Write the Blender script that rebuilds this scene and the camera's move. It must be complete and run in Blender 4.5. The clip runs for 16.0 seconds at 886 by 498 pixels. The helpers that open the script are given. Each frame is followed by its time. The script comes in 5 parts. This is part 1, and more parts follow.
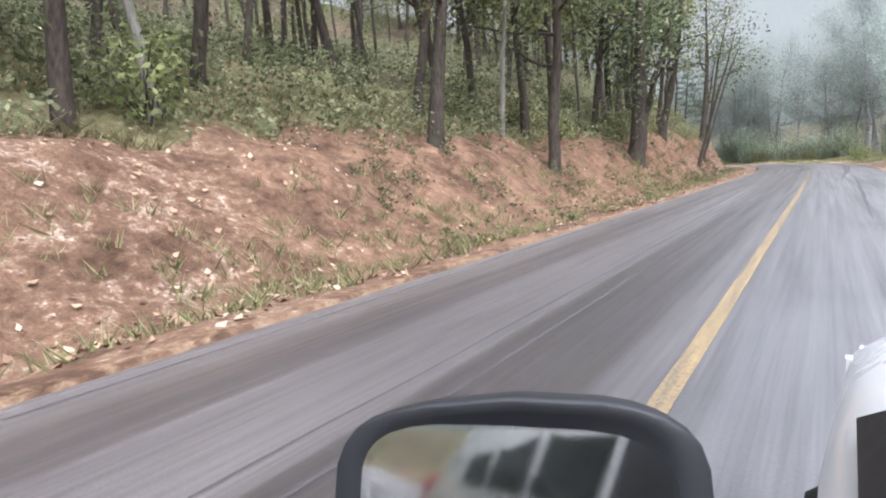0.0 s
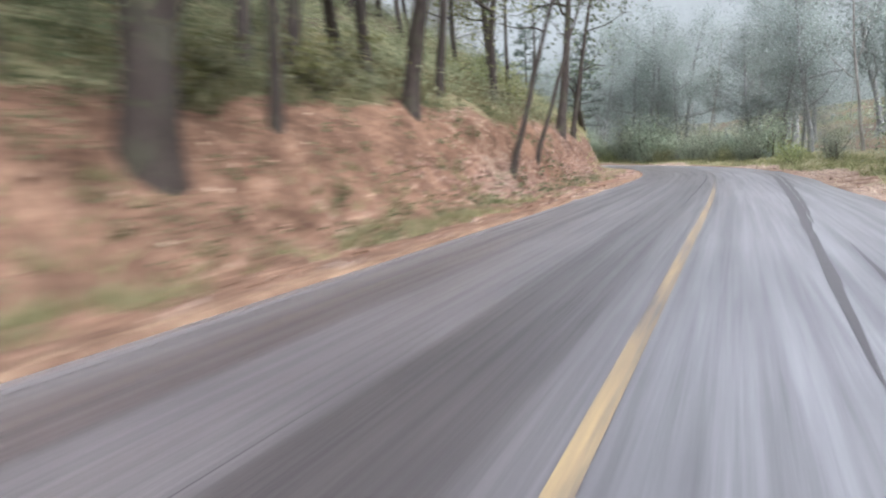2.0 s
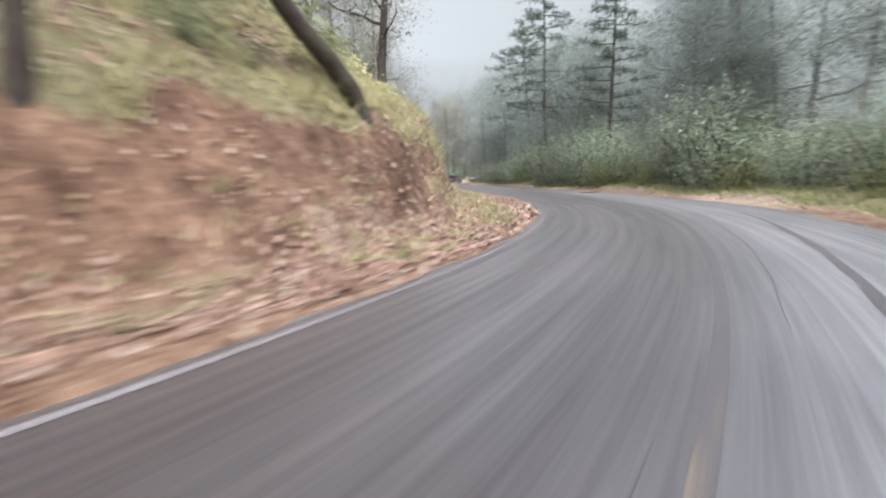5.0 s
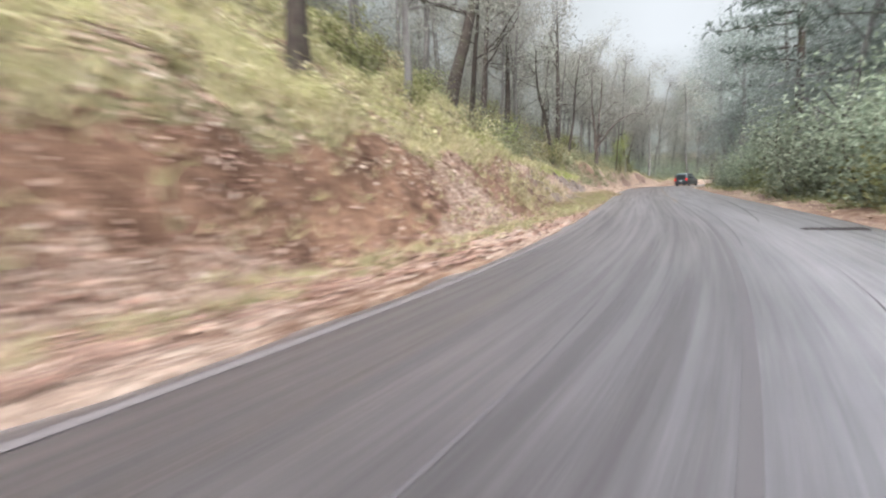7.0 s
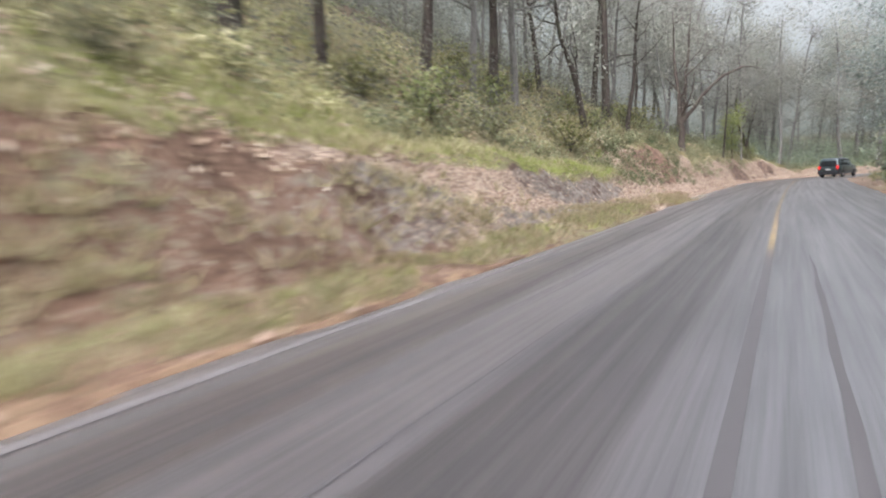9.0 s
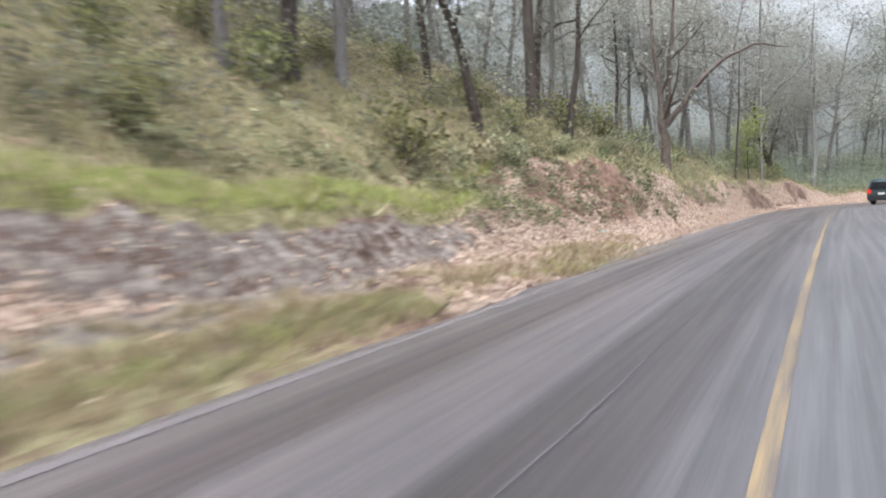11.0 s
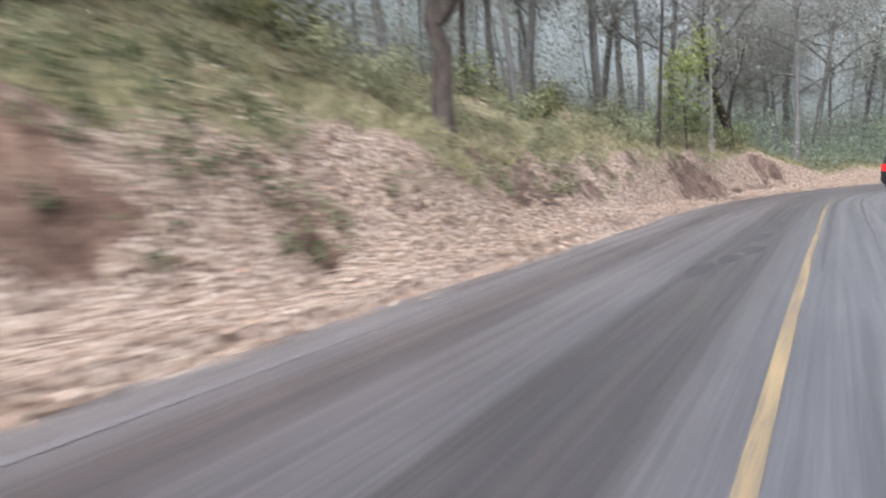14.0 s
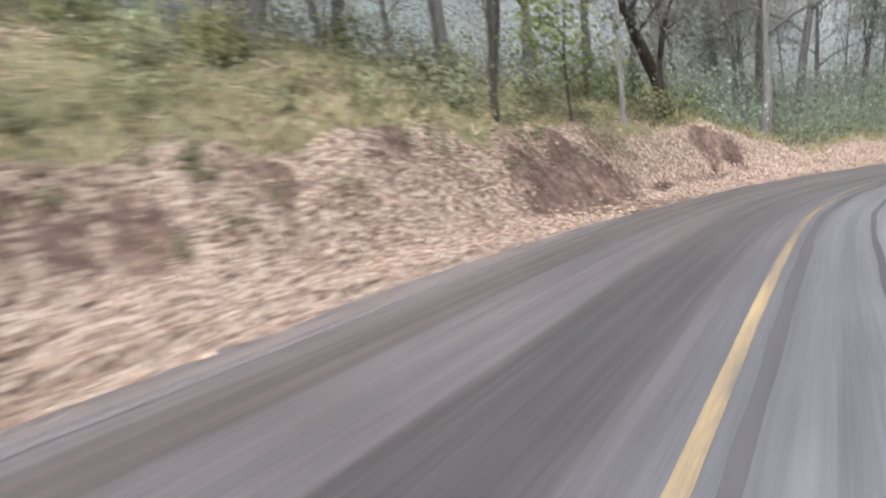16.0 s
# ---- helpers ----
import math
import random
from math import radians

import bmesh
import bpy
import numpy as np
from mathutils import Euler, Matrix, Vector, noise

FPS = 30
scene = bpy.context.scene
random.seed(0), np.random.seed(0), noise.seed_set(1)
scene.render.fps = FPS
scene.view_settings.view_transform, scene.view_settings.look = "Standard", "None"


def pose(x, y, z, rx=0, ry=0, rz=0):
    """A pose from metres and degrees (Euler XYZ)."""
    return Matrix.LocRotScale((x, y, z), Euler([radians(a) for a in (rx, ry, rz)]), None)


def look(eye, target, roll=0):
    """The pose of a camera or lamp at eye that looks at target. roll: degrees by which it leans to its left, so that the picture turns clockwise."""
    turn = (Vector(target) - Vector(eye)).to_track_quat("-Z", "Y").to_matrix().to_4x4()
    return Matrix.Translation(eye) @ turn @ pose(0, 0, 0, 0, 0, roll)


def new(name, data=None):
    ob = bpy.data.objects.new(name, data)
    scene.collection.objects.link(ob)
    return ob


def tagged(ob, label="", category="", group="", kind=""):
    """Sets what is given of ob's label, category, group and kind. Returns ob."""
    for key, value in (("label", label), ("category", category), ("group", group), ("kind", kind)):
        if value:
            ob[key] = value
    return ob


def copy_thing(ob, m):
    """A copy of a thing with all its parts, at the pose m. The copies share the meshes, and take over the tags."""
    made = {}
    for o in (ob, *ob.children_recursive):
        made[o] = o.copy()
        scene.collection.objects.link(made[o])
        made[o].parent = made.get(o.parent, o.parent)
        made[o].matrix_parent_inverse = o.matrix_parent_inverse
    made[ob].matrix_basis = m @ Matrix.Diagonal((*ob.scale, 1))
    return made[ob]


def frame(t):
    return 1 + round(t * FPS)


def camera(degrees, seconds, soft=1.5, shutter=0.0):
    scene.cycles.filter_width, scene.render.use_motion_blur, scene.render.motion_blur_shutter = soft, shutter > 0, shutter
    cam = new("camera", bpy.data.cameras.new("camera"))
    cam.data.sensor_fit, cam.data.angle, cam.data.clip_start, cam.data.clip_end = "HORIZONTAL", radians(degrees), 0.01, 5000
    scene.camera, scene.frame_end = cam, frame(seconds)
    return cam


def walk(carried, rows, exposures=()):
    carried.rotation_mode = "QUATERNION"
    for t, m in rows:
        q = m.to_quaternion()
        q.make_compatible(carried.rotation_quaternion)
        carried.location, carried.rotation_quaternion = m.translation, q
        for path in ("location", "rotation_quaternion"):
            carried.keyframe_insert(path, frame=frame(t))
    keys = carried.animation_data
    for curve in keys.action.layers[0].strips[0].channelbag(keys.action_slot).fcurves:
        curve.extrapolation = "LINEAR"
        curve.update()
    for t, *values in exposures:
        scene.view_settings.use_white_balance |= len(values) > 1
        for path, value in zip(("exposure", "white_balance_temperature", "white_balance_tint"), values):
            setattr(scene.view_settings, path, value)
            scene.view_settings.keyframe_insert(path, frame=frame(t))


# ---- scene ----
cam = camera(73.7, 16.0, 2.0, 0.85)
ROWS = [
    (0, 0.00, 0.00, 1.25, 82.63, 3.20, 33.54),
    # Nearly at rest, so the standing car's mirror stays unblurred.
    (1 / 30, 0.0, 0.01, 1.25, 82.63, 3.20, 33.50),
    (0.1, -0.03, 1.33, 1.25, 82.15, 3.75, 32.40),
    (0.2, -0.05, 2.67, 1.25, 81.40, 4.60, 31.00),
    (0.5, -0.13, 6.67, 1.25, 79.85, 6.36, 28.20),
    (1, -0.27, 13.31, 1.25, 79.21, 5.54, 25.65),
    (1.5, -0.41, 19.91, 1.25, 80.67, 3.06, 28.95),
    (2, -0.55, 26.45, 1.25, 81.41, 1.96, 27.46),
    (2.5, -0.67, 32.90, 1.25, 81.78, 2.71, 26.35),
    (3, -0.78, 39.21, 1.25, 82.36, 2.58, 26.80),
    (3.5, -0.95, 45.36, 1.25, 81.54, 2.29, 28.03),
    (4, -1.25, 51.36, 1.25, 82.41, 1.86, 30.50),
    (4.5, -1.75, 57.27, 1.25, 82.75, 1.86, 34.00),
    (5, -2.52, 63.11, 1.25, 83.08, 1.87, 38.59),
    (5.5, -3.72, 68.86, 1.25, 83.42, 1.88, 45.06),
    (6, -5.49, 74.44, 1.25, 83.76, 1.88, 52.39),
    (6.5, -7.85, 79.77, 1.25, 84.09, 1.89, 60.07),
    (7, -10.79, 84.80, 1.25, 83.76, 1.75, 64.07),
    (7.5, -14.18, 89.53, 1.25, 83.20, 0.75, 67.00),
    (8, -17.83, 93.92, 1.25, 83.42, 3.14, 70.49),
    (8.5, -21.50, 97.89, 1.25, 83.67, 3.23, 73.64),
    (9, -24.96, 101.39, 1.25, 83.93, 3.31, 75.79),
    (9.5, -28.06, 104.42, 1.25, 84.18, 3.39, 76.82),
    (10, -30.79, 107.09, 1.25, 84.43, 3.47, 77.41),
    (10.5, -33.29, 109.55, 1.25, 84.68, 3.55, 78.28),
    (11, -35.70, 111.89, 1.25, 86.45, 3.49, 78.54),
    (11.5, -38.06, 114.20, 1.25, 86.67, 3.08, 78.91),
    (12, -40.41, 116.50, 1.25, 86.41, 3.84, 77.29),
    (12.5, -42.73, 118.81, 1.25, 85.13, 3.86, 76.67),
    (13, -45.05, 121.13, 1.25, 84.90, 4.84, 77.96),
    (13.5, -47.39, 123.49, 1.25, 85.52, 4.16, 79.10),
    (14, -49.74, 125.86, 1.25, 84.27, 4.00, 77.80),
    (14.5, -52.05, 128.22, 1.25, 83.16, 2.63, 76.77),
    (15, -54.30, 130.58, 1.25, 82.73, 1.84, 78.05),
    (15.5, -56.47, 132.91, 1.25, 83.21, 3.00, 77.47),
    (16, -58.53, 135.17, 1.25, 82.87, 6.27, 77.42),
]
walk(cam, [(t, pose(*p)) for t, *p in ROWS], exposures=[(t, ev, kelvin, 14) for t, ev, kelvin in (
    (0.0, 0.92, 5850), (1.0, 0.74, 5800), (2.0, 0.86, 5800), (2.5, 0.97, 5850), (3.0, 0.84, 5900), (3.5, 0.70, 5950), (4.0, 0.78, 5950), (6.5, 0.94, 6100),
    (7.0, 1.02, 6100), (8.0, 0.80, 6100), (10.5, 1.02, 5900), (11.5, 0.94, 5900), (12.5, 1.00, 5750), (13.5, 0.89, 5750), (14.0, 0.84, 5750), (15.0, 0.94, 5850), (16.0, 0.92, 5950))])

# ---- sky and light: bright haze under thin cloud, soft sun from the right ----
world = bpy.data.worlds.new("hazy_sky")
scene.world = world
world.use_nodes = True
wn, wl = world.node_tree.nodes, world.node_tree.links
sky = wn.new("ShaderNodeTexSky")
sky.sky_type, sky.sun_disc = "NISHITA", False
sky.sun_elevation, sky.sun_rotation = radians(60), radians(127)
sky.air_density, sky.dust_density, sky.ozone_density = 1.0, 6.0, 1.0
pale = wn.new("ShaderNodeHueSaturation")
pale.inputs["Saturation"].default_value = 0.15
pale.inputs["Value"].default_value = 1.6
wl.new(sky.outputs["Color"], pale.inputs["Color"])
wl.new(pale.outputs["Color"], wn["Background"].inputs["Color"])
wn["Background"].inputs["Strength"].default_value = 0.15
sun = new("sun", bpy.data.lights.new("sun", "SUN"))
sun.data.energy, sun.data.angle, sun.data.color = 1.0, radians(50), (1.0, 0.97, 0.93)
sun.matrix_world = look((0, 0, 60), (-24.0, 18.0, 8.0))


# ---- materials ----
def material(name, rough=0.9, spec=0.25):
    m = bpy.data.materials.new(name)
    m.use_nodes = True
    b = m.node_tree.nodes["Principled BSDF"]
    b.inputs["Roughness"].default_value = rough
    b.inputs["Specular IOR Level"].default_value = spec
    return m, m.node_tree.nodes, m.node_tree.links, b


def noise_tex(n, l, vec, scale, detail=5.0, rough=0.6):
    t = n.new("ShaderNodeTexNoise")
    t.inputs["Scale"].default_value, t.inputs["Detail"].default_value = scale, detail
    t.inputs["Roughness"].default_value = rough
    if vec is not None:
        l.new(vec, t.inputs["Vector"])
    return t.outputs["Fac"]


def ramp(n, l, fac, stops):
    r = n.new("ShaderNodeValToRGB")
    e = r.color_ramp.elements
    while len(e) < len(stops):
        e.new(0.5)
    for i, (p, c) in enumerate(stops):
        e[i].position = p
        e[i].color = (*c, 1) if len(c) == 3 else c
    l.new(fac, r.inputs["Fac"])
    return r.outputs["Color"]


def toned(k, stops):
    """The same ramp, darker or lighter throughout."""
    return [(p, tuple(min(k * q, 0.9) for q in c)) for p, c in stops]


def grey(v):
    return (v, v, v)


def mix(n, l, fac, a, b):
    m = n.new("ShaderNodeMix")
    m.data_type = "RGBA"
    for sock, v in ((0, fac), (6, a), (7, b)):
        if isinstance(v, (int, float)):
            m.inputs[sock].default_value = v
        elif isinstance(v, tuple):
            m.inputs[sock].default_value = (*v, 1)
        else:
            l.new(v, m.inputs[sock])
    return m.outputs[2]


def calc(n, l, op, a, b=None):
    m = n.new("ShaderNodeMath")
    m.operation = op
    for sock, v in ((0, a), (1, b)):
        if isinstance(v, (int, float)):
            m.inputs[sock].default_value = v
        elif v is not None:
            l.new(v, m.inputs[sock])
    return m.outputs[0]


def bump(n, l, b, height, strength, distance):
    k = n.new("ShaderNodeBump")
    k.inputs["Strength"].default_value, k.inputs["Distance"].default_value = strength, distance
    l.new(height, k.inputs["Height"])
    l.new(k.outputs["Normal"], b.inputs["Normal"])


def uv_stretch(n, l, sx, sy):
    u = n.new("ShaderNodeUVMap")
    u.uv_map = "plan"
    k = n.new("ShaderNodeMapping")
    k.inputs["Scale"].default_value = (sx, sy, 1)
    l.new(u.outputs["UV"], k.inputs["Vector"])
    return u.outputs["UV"], k.outputs["Vector"]


def coords(n):
    return n.new("ShaderNodeTexCoord").outputs["Object"]


def attribute(n, name):
    a = n.new("ShaderNodeAttribute")
    a.attribute_name = name
    return a.outputs["Fac"]


def sheened(b):
    """Sheen added to the road in place of sky glare, brightening it towards the horizon."""
    b.inputs["Sheen Weight"].default_value = 0.4
    b.inputs["Sheen Roughness"].default_value = 0.2


def make_asphalt():
    """Worn grey chip-seal: tyre tracks polished paler, seams and patches along the road. Right-lane glare is painted
    in.
    """
    m, n, l, b = material("worn_asphalt", 0.5, 1.0)
    uv, streak = uv_stretch(n, l, 5.0, 0.09)
    _, band = uv_stretch(n, l, 1.6, 0.02)
    _, scratch = uv_stretch(n, l, 22.0, 0.35)
    fine = noise_tex(n, l, coords(n), 60, 4, 0.7)
    st = noise_tex(n, l, streak, 1.0, 5, 0.65)
    bd = noise_tex(n, l, band, 1.0, 2, 0.5)
    cloud = noise_tex(n, l, coords(n), 0.35, 4)
    thin = noise_tex(n, l, scratch, 1.0, 4, 0.6)
    sep = n.new("ShaderNodeSeparateXYZ")
    l.new(uv, sep.inputs[0])
    lat = sep.outputs["X"]
    wob = calc(n, l, "ADD", lat, calc(n, l, "MULTIPLY", calc(n, l, "SUBTRACT", bd, 0.5), 0.16))
    unit = calc(n, l, "DIVIDE", calc(n, l, "ADD", wob, 4.0), 8.0)
    late = ramp(n, l, unit, toned(0.53, [(0.03, (0.30, 0.262, 0.25)), (0.105, (0.27, 0.237, 0.227)), (0.15, (0.15, 0.12, 0.114)), (0.208, (0.137, 0.109, 0.104)), (0.226, (0.236, 0.206, 0.205)),
                                       (0.338, (0.231, 0.203, 0.203)), (0.346, (0.0966, 0.079, 0.0751)), (0.448, (0.105, 0.086, 0.0819)), (0.466, (0.21, 0.188, 0.19)),
                                       (0.54, (0.235, 0.226, 0.232)), (0.64, (0.285, 0.275, 0.283)), (0.76, (0.265, 0.257, 0.264)), (0.86, (0.255, 0.249, 0.252)), (0.97, (0.3, 0.29, 0.29))]))
    # Right-lane tones through the bend are raised: sky glare put into the colour.
    early = ramp(n, l, unit, toned(0.5, [(0.03, (0.284, 0.25, 0.239)), (0.09, (0.147, 0.118, 0.111)), (0.22, (0.137, 0.11, 0.104)), (0.27, (0.184, 0.155, 0.15)),
                                         (0.33, (0.168, 0.14, 0.135)), (0.37, (0.121, 0.098, 0.0936)), (0.44, (0.126, 0.103, 0.0985)), (0.49, (0.2, 0.178, 0.175)),
                                         (0.56, (0.33, 0.315, 0.325)), (0.64, (0.58, 0.56, 0.575)), (0.76, (0.50, 0.485, 0.5)), (0.86, (0.40, 0.39, 0.395)), (0.97, (0.3, 0.29, 0.29))]))
    hue = mix(n, l, ramp(n, l, calc(n, l, "DIVIDE", sep.outputs["Y"], 200.0), [(0.0, grey(1)), (0.14, grey(0.8)), (0.24, grey(0.15)), (0.49, grey(0.0)), (0.57, grey(1)), (0.81, grey(1)), (0.83, grey(0.3))]), early, late)
    # Overall tone along the road: palest at the start, darkest in the bend.
    worn = ramp(n, l, calc(n, l, "DIVIDE", sep.outputs["Y"], 200.0), [(0.0, grey(0.85)), (0.15, grey(0.85)), (0.24, grey(0.62)), (0.5, grey(0.62)), (0.58, grey(0.67))])
    hue = mix(n, l, 1.0, hue, worn)
    hue.node.blend_type = "MULTIPLY"
    v = ramp(n, l, st, [(0.3, grey(0.7)), (0.48, grey(0.94)), (0.58, grey(1.06)), (0.7, grey(1.3))])
    c = mix(n, l, 1.0, hue, v)
    c.node.blend_type = "MULTIPLY"
    c2 = mix(n, l, 0.8, c, ramp(n, l, cloud, [(0.35, grey(0.75)), (0.65, grey(1.2))]))
    c2.node.blend_type = "MULTIPLY"
    c2 = mix(n, l, 0.5, c2, ramp(n, l, thin, [(0.32, grey(0.62)), (0.5, grey(0.97)), (0.66, grey(1.45))]))
    c2.node.blend_type = "MULTIPLY"
    c3 = mix(n, l, 0.6, c2, ramp(n, l, fine, [(0.3, grey(0.6)), (0.7, grey(1.3))]))
    c3.node.blend_type = "MULTIPLY"
    l.new(c3, b.inputs["Base Color"])
    l.new(ramp(n, l, st, [(0.3, grey(0.62)), (0.7, grey(0.38))]), b.inputs["Roughness"])
    l.new(ramp(n, l, st, [(0.4, grey(0.05)), (0.62, grey(0.6))]), b.inputs["Coat Weight"])
    b.inputs["Coat Roughness"].default_value = 0.3
    sheened(b)
    bump(n, l, b, fine, 0.35, 0.01)
    return m


def make_paint(name, colour, worn, under=(0.075, 0.069, 0.07)):
    m, n, l, b = material(name, 0.6, 0.3)
    _, streak = uv_stretch(n, l, 9.0, 0.5)
    a = noise_tex(n, l, streak, 1.0, 6, 0.7)
    fine = noise_tex(n, l, coords(n), 40, 4, 0.7)
    w = calc(n, l, "ADD", calc(n, l, "MULTIPLY", a, 0.6), calc(n, l, "MULTIPLY", fine, 0.4))
    w = calc(n, l, "ADD", w, calc(n, l, "SUBTRACT", attribute(n, "wear"), 0.5))
    f = ramp(n, l, w, [(worn - 0.1, grey(0.0)), (worn + 0.12, grey(1.0))])
    c = mix(n, l, f, colour, under)
    sheened(b)
    l.new(c, b.inputs["Base Color"])
    bump(n, l, b, fine, 0.3, 0.006)
    return m


def make_bank():
    """Red earth, dead leaves and grass, shared out by the cover values of the sheet."""
    m, n, l, b = material("earth_bank", 0.95, 0.1)
    co = coords(n)
    big = noise_tex(n, l, co, 0.9, 5)
    mid = noise_tex(n, l, co, 5, 5, 0.7)
    fine = noise_tex(n, l, co, 30, 4, 0.7)
    soil = ramp(n, l, mid, [(0.25, (0.08, 0.056, 0.046)), (0.45, (0.175, 0.122, 0.096)), (0.6, (0.26, 0.188, 0.148)), (0.78, (0.36, 0.268, 0.21))])
    rock = ramp(n, l, mid, [(0.32, (0.085, 0.068, 0.055)), (0.5, (0.18, 0.152, 0.13)), (0.68, (0.35, 0.31, 0.27))])
    vor = n.new("ShaderNodeTexVoronoi")
    vor.inputs["Scale"].default_value = 19
    l.new(co, vor.inputs["Vector"])
    sh = n.new("ShaderNodeSeparateColor")
    l.new(vor.outputs["Color"], sh.inputs[0])
    litter = ramp(n, l, sh.outputs[0], [(0.0, (0.11, 0.072, 0.052)), (0.35, (0.25, 0.175, 0.13)), (0.7, (0.41, 0.31, 0.235)), (1.0, (0.56, 0.455, 0.36))])
    grass = ramp(n, l, mid, [(0.3, (0.11, 0.10, 0.05)), (0.5, (0.21, 0.19, 0.10)), (0.72, (0.33, 0.285, 0.175))])
    t = calc(n, l, "MULTIPLY", calc(n, l, "SUBTRACT", big, 0.5), 0.9)
    t2 = calc(n, l, "MULTIPLY", calc(n, l, "SUBTRACT", mid, 0.5), 1.3)
    nz = calc(n, l, "ADD", t, t2)

    def cover(name):
        return ramp(n, l, calc(n, l, "ADD", attribute(n, name), nz), [(0.4, grey(0)), (0.6, grey(1))])
    red = ramp(n, l, mid, [(0.25, (0.11, 0.056, 0.033)), (0.5, (0.25, 0.135, 0.074)), (0.75, (0.40, 0.235, 0.13))])
    soil = mix(n, l, attribute(n, "red"), soil, red)
    # Random dark patches vary the soil and also paint in shaded holes.
    soil = mix(n, l, 1.0, soil, ramp(n, l, big, [(0.32, (0.42, 0.40, 0.38)), (0.46, (0.78, 0.76, 0.74)), (0.62, (1.15, 1.12, 1.08))]))
    soil.node.blend_type = "MULTIPLY"
    c = mix(n, l, cover("rock"), soil, rock)
    c = mix(n, l, cover("dust"), c, ramp(n, l, mid, [(0.3, (0.21, 0.13, 0.078)), (0.7, (0.37, 0.255, 0.165))]))
    c = mix(n, l, cover("litter"), c, litter)
    c = mix(n, l, cover("grass"), c, grass)
    c = mix(n, l, 0.5, c, ramp(n, l, fine, [(0.3, grey(0.3)), (0.7, grey(1.1))]))
    c.node.blend_type = "MULTIPLY"
    l.new(c, b.inputs["Base Color"])
    h = calc(n, l, "ADD", calc(n, l, "MULTIPLY", mid, 1.0), calc(n, l, "MULTIPLY", fine, 0.35))
    bump(n, l, b, h, 0.7, 0.11)
    return m


def make_leaf(name, stops, through_light=0.35, rough=0.6):
    """Leaves: tone by leaf, and some light let through."""
    m, n, l, b = material(name, rough, 0.12)
    g = n.new("ShaderNodeNewGeometry")
    o = n.new("ShaderNodeObjectInfo")
    c = ramp(n, l, g.outputs["Random Per Island"], stops)
    h = n.new("ShaderNodeHueSaturation")
    l.new(c, h.inputs["Color"])
    l.new(calc(n, l, "ADD", calc(n, l, "MULTIPLY", o.outputs["Random"], 0.5), 0.75), h.inputs["Value"])
    l.new(calc(n, l, "ADD", calc(n, l, "MULTIPLY", o.outputs["Random"], 0.05), 0.475), h.inputs["Hue"])
    l.new(h.outputs["Color"], b.inputs["Base Color"])
    if through_light > 0:
        tr = n.new("ShaderNodeBsdfTranslucent")
        l.new(h.outputs["Color"], tr.inputs["Color"])
        ms = n.new("ShaderNodeMixShader")
        ms.inputs[0].default_value = through_light
        l.new(b.outputs[0], ms.inputs[1])
        l.new(tr.outputs[0], ms.inputs[2])
        l.new(ms.outputs[0], n["Material Output"].inputs["Surface"])
    return m


def make_bark(name, dark, pale, moss=(0.2, 0.22, 0.14)):
    m, n, l, b = material(name, 0.95, 0.15)
    co = coords(n)
    k = n.new("ShaderNodeMapping")
    k.inputs["Scale"].default_value = (9, 9, 1.6)
    l.new(co, k.inputs["Vector"])
    ridges = noise_tex(n, l, k.outputs["Vector"], 1.5, 6, 0.7)
    patch = noise_tex(n, l, co, 1.3, 4)
    c = ramp(n, l, ridges, [(0.3, dark), (0.65, pale)])
    c = mix(n, l, ramp(n, l, patch, [(0.52, grey(0)), (0.66, grey(0.8))]), c, moss)
    l.new(c, b.inputs["Base Color"])
    bump(n, l, b, ridges, 0.9, 0.05)
    return m


def make_plain(name, colour, rough=0.5, spec=0.5, metal=0.0, vary=0.12, scale=6.0, coat=0.0):
    """A surface of one stuff, with dust and slight unevenness."""
    m, n, l, b = material(name, rough, spec)
    f = noise_tex(n, l, coords(n), scale, 5, 0.65)
    c = mix(n, l, 1.0, colour, ramp(n, l, f, [(0.3, grey(1 - vary)), (0.7, grey(1 + vary))]))
    c.node.blend_type = "MULTIPLY"
    l.new(c, b.inputs["Base Color"])
    l.new(ramp(n, l, f, [(0.3, grey(max(rough - 0.06, 0.02))), (0.7, grey(min(rough + 0.08, 1)))]), b.inputs["Roughness"])
    b.inputs["Metallic"].default_value = metal
    b.inputs["Coat Weight"].default_value = coat
    return m


def make_forest_floor():
    """Brown leaf mould with olive growth, under the trees."""
    m, n, l, b = material("forest_floor", 0.95, 0.1)
    co = coords(n)
    big = noise_tex(n, l, co, 0.25, 5)
    mid = noise_tex(n, l, co, 4.0, 5, 0.7)
    mould = ramp(n, l, mid, [(0.3, (0.06, 0.043, 0.032)), (0.55, (0.13, 0.095, 0.068)), (0.75, (0.21, 0.16, 0.115))])
    green = ramp(n, l, mid, [(0.3, (0.045, 0.05, 0.022)), (0.55, (0.10, 0.105, 0.05)), (0.75, (0.17, 0.165, 0.085))])
    l.new(mix(n, l, ramp(n, l, big, [(0.42, grey(0)), (0.58, grey(1))]), mould, green), b.inputs["Base Color"])
    bump(n, l, b, mid, 0.6, 0.15)
    return m


